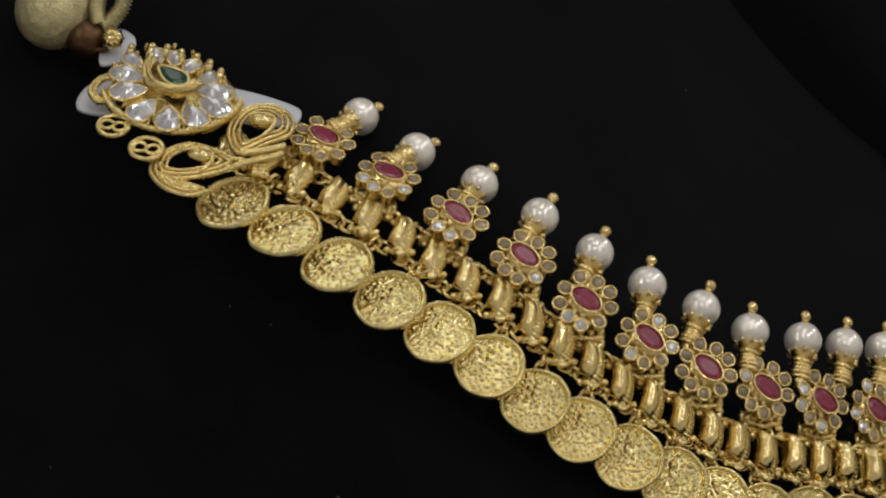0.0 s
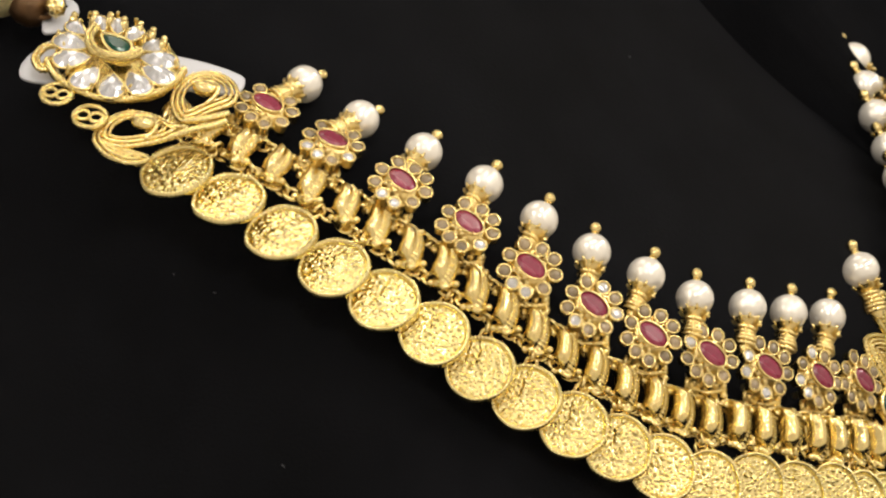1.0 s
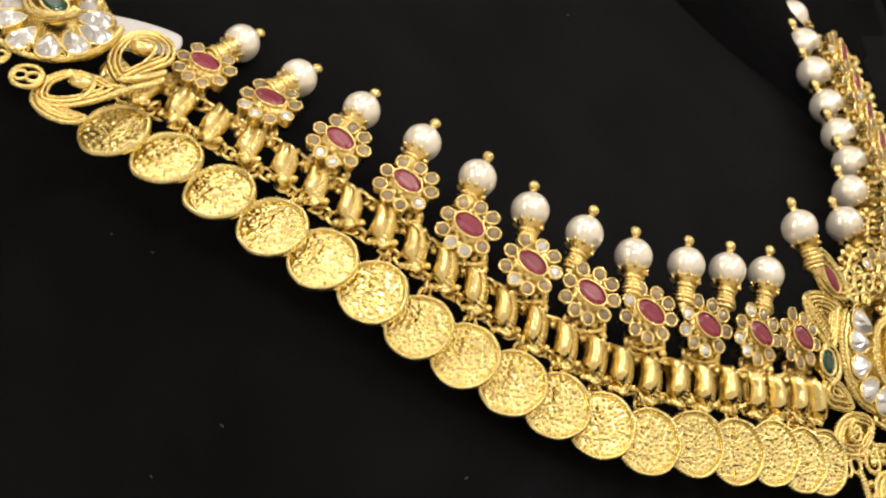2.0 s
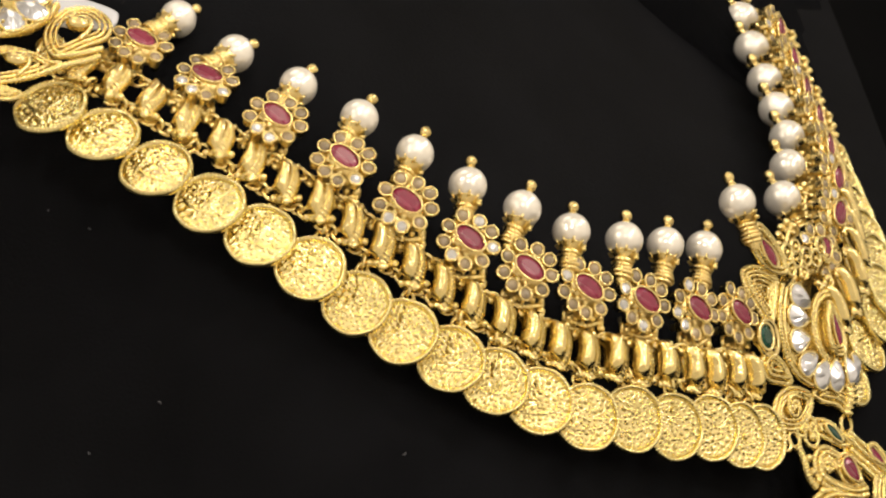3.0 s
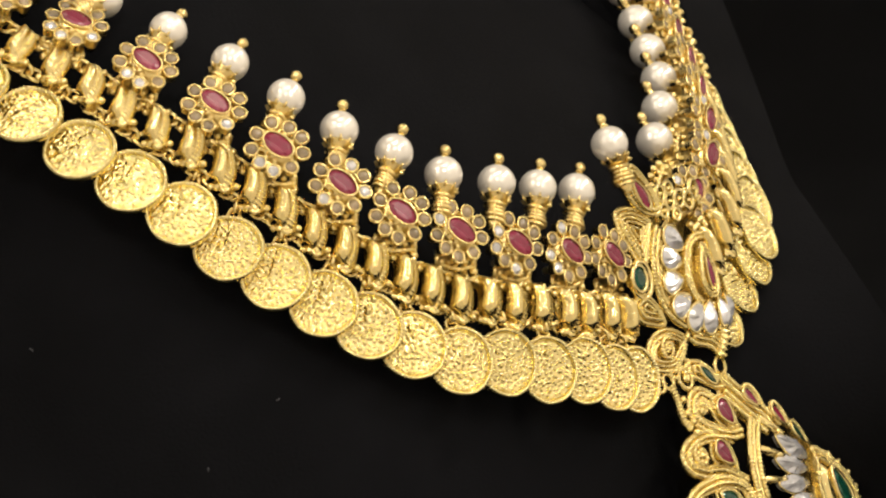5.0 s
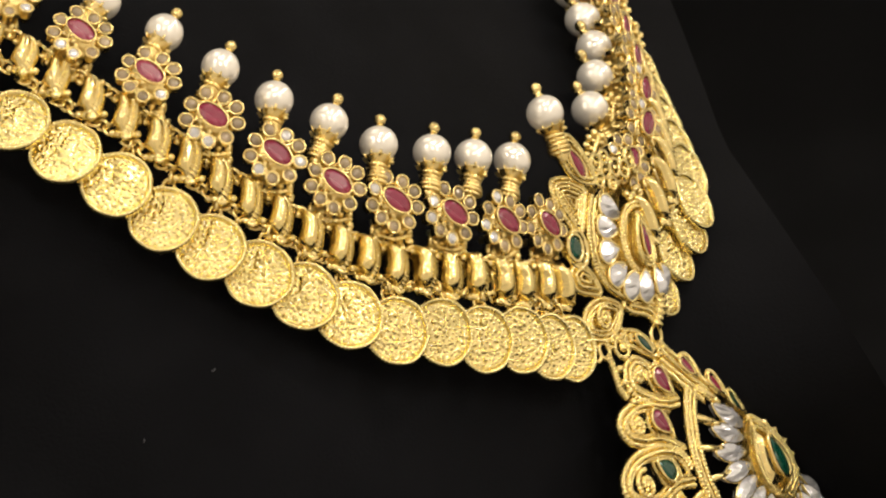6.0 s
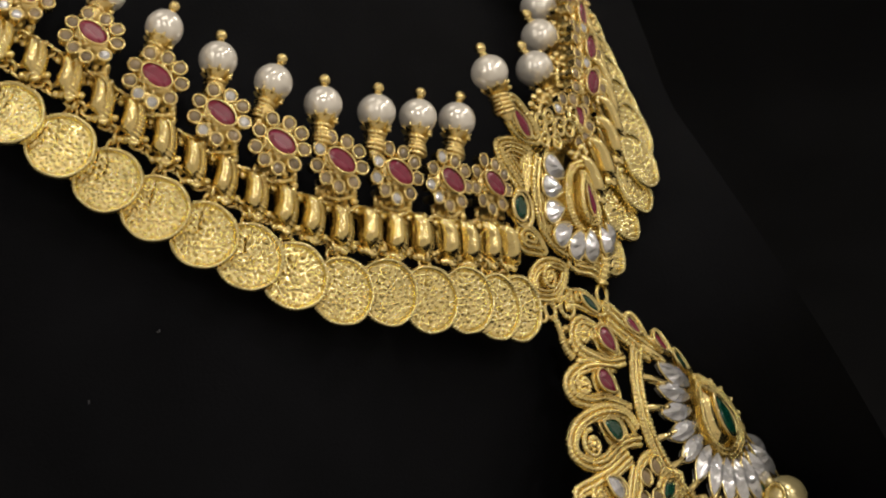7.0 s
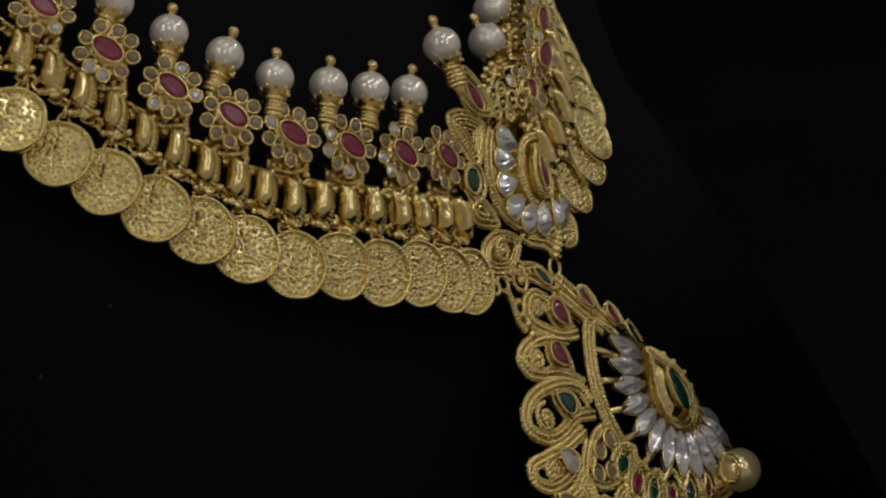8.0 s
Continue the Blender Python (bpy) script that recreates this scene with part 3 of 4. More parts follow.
for k, p in enumerate(FLOWERS):
    put("prong_joint", JOINT, necklace, seat(Vector(p) + Vector((0, 0, 0.6))) @ pose(0, 0, 0, 0, 0, dice.uniform(-6, 6)))
    flower(seat(Vector(p) + Vector((0, 0, 1.8))) @ pose(0, 0, 0, -leaning(p[0])) @ Matrix.Scale(1.03, 4) @ pose(0, 0, 0, dice.uniform(-3, 3), dice.uniform(-3, 3), between(RUBY_TURN, p[0]).x + dice.uniform(-6, 6)))
for p, axis in zip(PEARLS, AXES):
    away = math.radians(26 + 1.4 * leaning(p[0]))
    flat = Vector((axis[0], axis[1], 0)).normalized()
    pearl_pin(Vector(p) - Vector((0, 0, 2.8 + 0.12 * leaning(p[0]))), flat * math.cos(away) - Vector((0, 0, math.sin(away))))

# ---- the far strand ----
FAR_COINS = [(60.49, -18.92, -48.95), (63.31, -13.55, -54.66), (66.03, -9.02, -60.03), (67.34, -4.97, -63.54), (66.88, -0.15, -69.35), (65.72, 4.08, -74.79), (64.41, 8.37, -80.99), (63.07, 12.73, -87.20), (61.65, 17.35, -93.96), (60.01, 22.14, -100.78), (58.21, 27.23, -108.50), (56.16, 32.40, -116.25), (53.98, 37.67, -124.08), (51.75, 43.02, -131.95)]
FAR_SPACERS = [(58.03, -7.46, -55.04), (60.30, -4.54, -58.53), (62.24, -1.14, -64.58), (63.05, 2.31, -70.35), (63.18, 5.63, -75.78), (63.03, 8.98, -81.29), (62.77, 12.37, -86.71), (62.33, 15.91, -92.35), (61.57, 19.49, -97.81), (60.49, 23.11, -103.04), (59.24, 26.89, -108.94), (57.88, 30.81, -114.97), (56.40, 34.79, -120.97), (54.70, 38.93, -127.11)]
FAR_FLOWERS = [(56.35, 1.77, -64.16), (59.86, 7.83, -76.80), (60.30, 13.74, -87.01), (59.48, 19.28, -95.78), (58.18, 24.42, -103.59), (56.57, 29.55, -111.65), (54.94, 34.99, -120.16), (53.08, 40.53, -128.66)]
FAR_PEARLS = [(50.46, 10.41, -72.51), (51.94, 15.86, -82.93), (52.40, 21.02, -92.07), (51.04, 26.05, -99.97), (49.48, 31.29, -108.30), (47.75, 37.37, -117.99), (46.32, 42.83, -126.67), (44.55, 48.28, -135.31)]
for k, p in enumerate(FAR_COINS):
    put("coin", COIN_MESHES[(k + 2) % 6], necklace, far_seat(Vector(p) - Vector((min(3.0, 0.42 * max(0, k - 4)) - math.exp(-((k - 8) / 2) ** 2), 0, 9)), 8 + dice.uniform(-3, 3), 1.6) @ Matrix.Scale(0.95, 4))
for k, p in enumerate(FAR_SPACERS):
    put("spacer_bead", SPACER, necklace, far_seat(Vector(p) - Vector((min(2.6, 0.26 * k), 0, 0)), dice.uniform(-4, 4), 1.0, (-0.42, 0.9)) @ Matrix.Diagonal((0.8, 1.25, 0.8, 1)))
for k, p in enumerate(FAR_FLOWERS):
    p = Vector(p) - Vector((0.6, 0, 0))
    put("prong_joint", JOINT, necklace, far_seat(p - Vector((0, 0, 3)), 0, k) @ pose(0, 0, 0, 0, 0, 180 + dice.uniform(-8, 8)))
    put("prong_joint", JOINT, necklace, far_seat(p - Vector((-1.5, 0, 1)), 0, 1.5) @ pose(0, 0, 0, 0, 0, dice.uniform(-8, 8)))
    flower(far_seat(Vector(p) + Vector((0, 0, 6)), 0, k) @ pose(0, 0, 0, 0, 0, 32 + dice.uniform(-8, 8)))
for p in FAR_PEARLS:
    pearl_pin(p, Vector((-0.5, 0.85, -0.1)), 1.05)

# ---- goldwork of the set pieces ----


def ridge(axis, radius=14.0, lean=(0, 0)):
    """A piece rolled back about its upright middle line; its raised parts lean by that much a millimetre of height."""
    def bend(x, y, z):
        d = x - axis
        if d <= 0:
            return (x, y, z)
        a = min(d / radius, 2.2)
        return (axis + (radius + z) * math.sin(a), y, (radius + z) * math.cos(a) - radius)
    bend.lean = lean
    return bend


def raise_to(bend, at, z):
    """Where a part that stands z high over the spot sits."""
    return (at[0] + bend.lean[0] * z, at[1] + bend.lean[1] * z)


def inset(line, d, closed):
    """The line moved sideways by d, towards the side its figure encloses."""
    n = len(line)
    area = sum(line[i].x * line[(i + 1) % n].y - line[(i + 1) % n].x * line[i].y for i in range(n))
    d = d if area > 0 else -d
    out = []
    for i, p in enumerate(line):
        a = line[(i - 1) % n] if closed or i else p
        b = line[(i + 1) % n] if closed or i < n - 1 else p
        t = (b - a).normalized() if (b - a).length > 1e-9 else Vector((1, 0, 0))
        q = p + Vector((-t.y, t.x, 0)) * d
        if all((q - o).length > abs(d) * 0.9 for o in line[::2]):
            out.append(q)
    return out


def nested(name, pts, parent, bend, closed=False, label="", r=0.42, levels=((0.0, 0.0, True), (0.95, 0.1, False), (1.75, 0.15, True)), high=1.4, z=0.0):
    """A filigree figure: a granulated outer rope with finer wires lying inside it."""
    line = curve(pts, 10, closed)
    s = Shape()
    for k, (depth, lift, grain) in enumerate(levels):
        wire = raised(inset(line, depth, closed) if depth else line, z + lift)
        if len(wire) > 5:
            s.tube(wire, r * (1 - 0.12 * k), 7, closed, beads=0.72 if grain else 0.0, high=high)
    return part(name, s, GOLD_GRAIN, parent, label, bend=bend)


def grains_on(spots, r, z=0.4):
    """Loose granules soldered in a row or patch."""
    s = Shape()
    for x, y in spots:
        s.ball((x, y, z), r * dice.uniform(0.85, 1.15), 7, 5)
    return s


def set_gem(name, kind, long, wide, at, turn, parent, mat, bend, z=0.8, h=0.9, wire=0.28, depth=1.5, label=""):
    """A stone in its collar; the collar is the part, the stone its piece."""
    at = raise_to(bend, at, z + 0.3 * h)
    x, y, zz = bend(at[0], at[1], z)
    a, b_ = bend(at[0] - 0.5, at[1], z), bend(at[0] + 0.5, at[1], z)
    roll = math.degrees(math.atan2(b_[2] - a[2], b_[0] - a[0]))
    m = pose(x * MM, y * MM, zz * MM, 0, -roll, 0) @ pose(0, 0, 0, 0, 0, turn)
    collar = part("collar", bezel(Shape(), kind, long, wide, depth, wire), GOLD, parent, m=m)
    part(name, gem(kind, long, wide, 1.25 * h if mat == CRYSTAL else h, 20, 0.26 if mat == CRYSTAL else 0.6), mat, collar, label, m=pose(0, 0, -0.25 * MM), smooth=False)
    return collar


CLAW = Shape().tube([(0, 0, -1.2), (0.6, 0, 0), (1, 0, 0.7)], 0.42, 7, taper=0.3).ball((1, 0, 0.75), 0.48, 8, 6).mesh("claw", GOLD)


def claws(parent, spots, bend, size=1.0):
    for x, y, z, dx, dy in spots:
        x, y = raise_to(bend, (x, y), z)
        x, y, z = bend(x, y, z)
        d = math.hypot(dx, dy)
        m = Matrix.Translation(Vector((x, y, z)) * MM) @ Matrix.Rotation(math.atan2(dy, dx), 4, "Z") @ Matrix.Diagonal((d, size, size, 1))
        put("claw", CLAW, parent, m)


def seat_of(origin, up, face):
    return basis(origin, face, up)


CENTRE_SEAT, PENDANT_SEAT, END_SEAT = seat_of(*[(51.41, -10.81, -46.00), (-0.20, 0.98, 0.01), (0.78, 0.15, 0.60)]), seat_of(*[(61.58, -40.55, -48.00), (-0.58, 0.74, 0.34), (0.72, 0.28, 0.63)]), seat_of(*[(-74.66, 41.62, -4.00), (0.24, 0.64, -0.73), (0.04, 0.74, 0.67)])

# ---- the centre motif ----
CX, CY = 10.6, -1.8
fold = ridge(CX - 2.0, 9.0, (-1.3, 0.0))
centre_plate = Shape().plate(outline("oval", 14.5, 10.5, 40, 0, (CX, CY + 1)), -1.6, -0.1)
centre = part("centre_motif", centre_plate, GOLD_GRAIN, necklace, "gold centre motif set with white crystals", CENTRE_SEAT, fold)
HALF = [(-2.8, 7.6), (-5.0, 4.0), (-6.0, -0.4), (-5.5, -4.5), (-3.2, -7.6), (1.0, -9.8), (5.7, -10.6), (CX, -10.9)]
whole = HALF + [(2 * CX - x, y) for x, y in reversed(HALF[:-1])]
for size, wire, grain in ((1.0, 0.5, 0.6), (0.93, 0.42, 0), (0.87, 0.36, 0.5)):
    line = [Vector((CX + (p.x - CX) * size, CY + (p.y - CY) * size, 0.5)) for p in curve(whole, 8)]
    part("rope_border", Shape().tube(line, wire, 7, beads=grain, high=1.5), GOLD_GRAIN, centre, bend=fold)
ROUND = [(-8.0, 6.6), (-9.6, 3.7), (-10.3, 0.0), (-9.2, -3.8), (-6.0, -6.2), (-2.2, -7.0)]
spots = []
for sx in (1, -1):
    for x, y in ROUND:
        a = math.degrees(math.atan2(y, x * sx))
        set_gem("crystal", "pear", 2.65, 2.0, (CX + x * sx, CY + y), a + 180, centre, CRYSTAL, fold, z=1.3, h=1.3, wire=0.27, label="clear white crystal")
        q = Vector((x * sx, y)).normalized()
        spots.append((CX + x * sx + q.x * 2.2, CY + y + q.y * 2.2, 0.6, -q.x * 0.7, -q.y * 0.7))
claws(centre, spots, fold)
for size, wire, z, grain in ((1.0, 0.4, 0.9, 0.55), (0.86, 0.3, 1.3, 0), (0.72, 0.3, 1.5, 0.5)):
    ring = [(x, y, z) for x, y in outline("pear", 4.5 * size, 2.9 * size, 40, 95, raise_to(fold, (CX - 0.4, CY + 0.5), z))]
    part("boss_ring", Shape().tube(ring, wire, 7, closed=True, beads=grain, high=1.6), GOLD_GRAIN, centre, bend=fold)
part("boss", Shape().dome(outline("pear", 4.3, 2.7, 30, 95, raise_to(fold, (CX - 0.4, CY + 0.5), 0.8)), -0.3, 1.2), GOLD, centre, bend=fold)
set_gem("ruby", "pear", 3.0, 0.95, (CX + 0.5, CY + 0.2), 97, centre, RUBY, fold, z=1.5, h=0.6, wire=0.2, depth=0.8, label="long pear-shaped ruby")
part("boss_bed", Shape().dome(outline("oval", 4.6, 5.8, 30, 0, (CX - 2.0, CY + 0.4)), -0.6, 0.3, 5), GOLD_GRAIN, centre, "hammered gold bed", bend=fold)
for a, b in ((5.4, 6.2), (4.7, 5.5)):
    ring = [(x, y, 0.5) for x, y in outline("oval", a, b, 60, 0, (CX - 2.0, CY + 0.4))]
    part("bed_rope", Shape().tube(ring, 0.42, 7, closed=True, beads=0.6, high=1.4), GOLD_GRAIN, centre, bend=fold)
part("granules", grains_on([(CX - 4 + 1.1 * k + 0.4 * math.sin(9 * k), CY + 6.2 + 1.5 * abs(math.sin(2.3 * k))) for k in range(9)] + [(CX - 3.4 + 0.9 * k, CY + 8.2 + 0.6 * math.sin(5 * k)) for k in range(9)], 0.6, 0.6), GOLD, centre, "gold granules", bend=fold)
for sx in (1, -1):
    def side(pts, sx=sx):
        return [(x, y) if sx > 0 else (2 * CX - x, y) for x, y in pts]
    set_gem("emerald", "oval", 1.75, 1.95, side([(-9.3, 0.1)])[0], 0, centre, EMERALD, fold, z=1.0, h=0.7, wire=0.4, label="dark green oval emerald")
    part("emerald_ring", Shape().tube([(x, y, 0.2) for x, y in outline("oval", 2.7, 3.0, 24, 0, side([(-9.5, -0.3)])[0])], 0.5, 7, closed=True, high=1.4), GOLD, centre, bend=fold)
    if sx > 0:
        set_gem("ruby", "pear", 3.0, 1.25, side([(-4.0, 13.2)])[0], 123 if sx > 0 else 57, centre, RUBY, fold, z=1.3, h=0.6, wire=0.3, label="pear-shaped ruby in a gold petal")
        nested("petal", side([(-9.0, 15.2), (-6.2, 17.8), (-2.2, 13.6), (-1.0, 9.6), (-4.6, 9.9), (-7.6, 12.0)]), centre, fold, True, "granulated gold petal", 0.5, ((0.0, 0, False), (0.8, 0.3, True)), z=0.4)
        part("petal_web", Shape().plate(side([(-8.6, 15.0), (-6.2, 17.2), (-2.5, 13.5), (-1.4, 9.9), (-4.6, 10.2), (-7.3, 12.0)]), -0.6, 0.2), GOLD, centre, bend=fold)
    nested("paisley", side([(-12.5, 11.0), (-8.5, 11.2), (-4.0, 9.0), (-4.6, 5.8), (-7.6, 1.6), (-10.4, 4.6), (-12.4, 8.0)]), centre, fold, True, "granulated filigree paisley", 0.42, ((0.0, 0, True), (0.75, 0.25, False), (1.4, 0.3, True), (2.1, 0.4, True), (2.9, 0.5, True)))
    nested("curled_leaf", side([(-12.4, -3.6), (-9.6, -2.6), (-6.6, -4.8), (-5.4, -8.0), (-8.6, -7.6), (-11.8, -6.4)]), centre, fold, True, "smooth gold curled leaf", 0.5, ((0.0, 0, False), (0.9, 0.4, False), (1.7, 0.6, True)))
    part("leaf_web", Shape().plate(side([(-12.0, -3.8), (-9.5, -3.0), (-6.8, -5.0), (-5.8, -7.6), (-8.6, -7.2), (-11.4, -6.2)]), -0.7, 0.1), GOLD, centre, bend=fold)
    nested("lower_paisley", side([(-11.8, -12.7), (-9.8, -9.8), (-5.3, -8.9), (-0.8, -10.6), (-1.2, -13.1), (-5.1, -15.4), (-9.9, -14.8)]), centre, fold, True, "granulated filigree paisley", 0.42, ((0.0, 0, True), (0.75, 0.25, False), (1.45, 0.3, True)))
    part("curl", Shape().tube(raised(scroll(side([(-6.2, -12.0)])[0][0], -12.0, 2.0, 60, 1.5, sx), 0.5), 0.42, 7, beads=0.5, high=1.3).ball((side([(-6.2, -12.0)])[0][0], -12.0, 0.5), 0.7, 8, 6), GOLD_GRAIN, centre, bend=fold)
    part("paisley_web", Shape().plate(side([(-11.4, 9.0), (-9.0, 10.3), (-5.8, 9.2), (-4.9, 5.8), (-5.8, 2.9), (-8.4, 4.9), (-11.0, 6.8)]), -0.7, -0.1), GOLD_GRAIN, centre, bend=fold)
    part("lower_web", Shape().plate(side([(-11.2, -12.5), (-9.5, -10.2), (-5.3, -9.4), (-1.4, -10.9), (-1.8, -12.9), (-5.1, -14.9), (-9.7, -14.3)]), -0.7, -0.1), GOLD_GRAIN, centre, bend=fold)
top = Shape()
for x, y, r in ((0.4, 12.4, 1.3), (2.8, 10.9, 1.3), (5.6, 11.0, 1.4), (3.0, 13.0, 1.1), (8.2, 10.4, 1.4), (CX, 12.0, 1.5), (0.6, 9.6, 1.1), (4.0, 8.6, 1.0), (13.0, 10.4, 1.4), (15.6, 11.0, 1.4)):
    top.tube([(x + r * math.cos(t * math.pi / 7), y + r * math.sin(t * math.pi / 7), 0.4) for t in range(14)], 0.4, 6, closed=True, high=1.3)
    top.ball((x, y, 0.5), 0.5, 8, 6)
part("top_filigree", top, GOLD_GRAIN, centre, "cluster of small gold rings", bend=fold)
drops = Shape()
for x in (8.6,):
    drops.tube(curve([(x + 1.8, -10.8, 0.4), (x + 1.2, -12.6, 0.8), (x, -14.4, 0.6), (x - 0.6, -15.8, 0.4)], 6), 1.35, 10, taper=0.15, beads=1.0)
    drops.tube([(x - 0.8 + 1.5 * math.cos(t * math.pi / 8), -17.0 + 1.5 * math.sin(t * math.pi / 8), 0.3) for t in range(16)], 0.4, 6, closed=True)
part("hook", drops, GOLD_GRAIN, centre, "gold hook that carries the pendant", bend=fold)
nested("drop_leaf", [(0.1, -10.6), (3.9, -10.3), (8.2, -11.7), (10.3, -13.9), (8.8, -15.6), (6.2, -13.5), (2.2, -12.3)], centre, fold, True, "granulated gold leaf at the foot of the motif", 0.5, ((0.0, 0, True), (0.9, 0.3, True)), z=0.2)
petal_pearl = CENTRE_SEAT @ Vector((-12.0 * MM, 22.0 * MM, 1.4 * MM))
pearl_pin(petal_pearl / MM, Vector((-0.34, 0.92, -0.1)), 1.0)

# ---- the end motif ----
level = ridge(1000, 14.0, (0.23, -1.08))
end_plate = Shape().plate(outline("oval", 10.2, 8.6, 36, -20, (0.4, -1.2)), -1.8, -0.9)
end = part("end_motif", end_plate, GOLD_GRAIN, necklace, "gold end motif with crystals round an emerald", END_SEAT)
ENDRING = [(-2.6, -7.3), (1.9, -8.1), (5.6, -6.2), (8.0, -3.2), (7.0, 0.25), (4.8, 3.0), (1.2, 5.0), (-6.3, -3.5), (-7.7, 0.4), (-7.7, 3.8), (-4.6, 6.0), (-1.7, 6.2)]
spots = []
for x, y in ENDRING:
    a = math.degrees(math.atan2(y + 0.5, x))
    low = y < 0.5
    set_gem("crystal", "pear", 2.9 if low else 1.9, 2.15 if low else 1.4, (x * 0.95, y * 0.95) if low else (x, y), a + 180, end, CRYSTAL, level, z=1.0, h=1.2, wire=0.22, label="clear white crystal")
    q = Vector((x, y + 0.5)).normalized()
    for turn in (-0.32, 0.32):
        p = Matrix.Rotation(turn, 2) @ q
        spots.append((p.x * (Vector((x, y + 0.5)).length + 1.6), p.y * (Vector((x, y + 0.5)).length + 1.6) - 0.5, 0.9, -q.x * 0.5, -q.y * 0.5))
claws(end, spots, level, 0.85)
UPRIGHT = Shape().tube([(0, -0.8, -0.6), (0, -0.1, 1.2), (0.2, 0.4, 2.2)], 0.75, 7, taper=0.3).ball((0.2, 0.45, 2.3), 0.62, 8, 6).mesh("upright_claw", GOLD)
for x, y in ((-8.9, 5.9), (-5.9, 7.1), (-3.6, 7.5), (-1.2, 7.1), (1.5, 6.8), (3.8, 6.0), (6.1, 4.4)):
    x, y = raise_to(level, (x, y), 2.2)
    put("upright_claw", UPRIGHT, end, Matrix.Translation((x * MM, y * MM, 0)))
set_gem("emerald", "pear", 2.9, 1.75, (-0.6, 2.0), 150, end, EMERALD, level, z=2.6, h=0.6, wire=0.35, depth=2.6, label="dark green pear-shaped emerald")
cup = curve([(-5.0, 5.0), (-5.2, 2.0), (-3.4, -0.9), (-0.2, -1.9), (2.6, -0.9), (4.0, 1.2)], 8)
for size, z, grain in ((1.0, 1.7, 0.6), (0.84, 2.2, 0)):
    line = [Vector((*raise_to(level, (-0.6 + (p.x + 0.6) * size, 2 + (p.y - 2) * size), z), z)) for p in cup]
    part("cup_rim", Shape().tube(line, 0.55, 7, beads=grain, high=1.5), GOLD_GRAIN, end)
rim_line = curve([(-9.6, -5.6), (-6.8, -8.8), (-2.0, -11.2), (3.0, -11.4), (7.6, -9.0), (10.6, -5.0), (11.2, -1.0)], 8)
part("rope_border", Shape().tube(raised(rim_line, 0.2), 0.55, 7, beads=0.65, high=1.4), GOLD_GRAIN, end)
nested("scroll", [(-8.6, -0.6), (-11.2, -2.0), (-11.8, -5.4), (-9.8, -7.6), (-8.2, -6.4), (-9.0, -4.6), (-10.0, -5.2)], end, level, False, "gold wire scroll", 0.4, ((0.0, 0, True), (0.7, 0.1, True)))
for x, y, r in ((-5.6, -12.4, 2.4), (0.9, -16.0, 2.5)):
    s = Shape()
    s.tube([(x + r * math.cos(t * math.pi / 10), y + r * math.sin(t * math.pi / 10), 0) for t in range(20)], 0.4, 7, closed=True, beads=0.5, high=1.3)
    for dx in (-0.42, 0.42):
        s.tube([(x + dx * r + 0.42 * r * math.cos(t * math.pi / 6), y + 0.42 * r * math.sin(t * math.pi / 6), 0.1) for t in range(12)], 0.36, 6, closed=True)
    part("wire_ring", s, GOLD_GRAIN, end, "gold wire ring with curls")
for pts, name in (([(14.4, -11.7), (11.6, -8.6), (11.0, -4.4), (12.6, -0.6), (16.0, 0.6), (19.4, -1.4), (20.2, -5.0), (17.8, -8.0)], "leaf"), ([(3.6, -19.4), (3.2, -15.4), (6.0, -12.0), (10.4, -12.0), (13.6, -13.2), (15.4, -13.0), (13.0, -16.4), (9.6, -19.0), (6.4, -20.2)], "leaf")):
    nested(name, pts, end, level, True, "openwork gold leaf", 0.34, ((0.0, 0, True), (0.8, 0.2, False), (1.6, 0.3, True)), z=-1.0)
    cx, cy = sum(p[0] for p in pts) / len(pts), sum(p[1] for p in pts) / len(pts)
    bud = Shape().ball((cx, cy + 0.8, -0.3), 1.6, 14, 10, (1.25, 0.8, 0.8))
    bud.tube(curve([(cx - 1.8, cy + 1.6, -0.2), (cx + 1.2, cy + 1.9, 0.2), (cx + 2.2, cy, 0.0), (cx + 1.2, cy - 2.4, -0.4)], 6), 0.55, 7, taper=0.5)
    part("leaf_bud", bud, GOLD, end, "polished gold bud")
nested("rim_leaf", [(2.6, -16.0), (2.7, -19.4), (5.8, -22.2), (9.8, -22.8), (11.8, -21.0), (8.4, -20.2), (5.2, -18.6)], end, level, True, "granulated gold rim", 0.4, ((0.0, 0, True), (0.7, 0.3, True), (1.3, 0.35, True)), z=-1.5)
stems = Shape()
stems.tube(curve([(13.4, -15.6, -1.2), (16.4, -13.6, -0.6), (19.0, -11.8, -0.6), (20.6, -9.6, -1.0)], 8), 0.6, 7, beads=0.7)
stems.tube(curve([(14.4, -11.7, -0.8), (17.4, -11.0, -0.3), (20.4, -8.0, -0.8)], 8), 0.6, 7)
part("stem", stems, GOLD_GRAIN, end, "twisted gold wire stems")

# ---- the pendant ----
PX, PY = 17.0, -22.0
arch = ridge(PX - 5.0, 11.3, (-1.1, 0.54))
pendant = thing("pendant", "round gold filigree pendant with crystals, rubies and emeralds on the bust", "pendant", F @ PENDANT_SEAT)
part("back_plate", Shape().plate(outline("oval", 11.5, 13.0, 36, 0, (PX, PY)), -1.8, -0.9), GOLD_GRAIN, pendant, bend=arch)


def round_line(rx, ry, first=113, last=305, n=60, z=0.0):
    """The band: an open arc round the crystals."""
    turns = [math.radians(first + (last - first) * t / n) for t in range(n + 1)]
    return [(PX + rx * math.cos(a), PY + 2.5 + ry * math.sin(a), z) for a in turns]


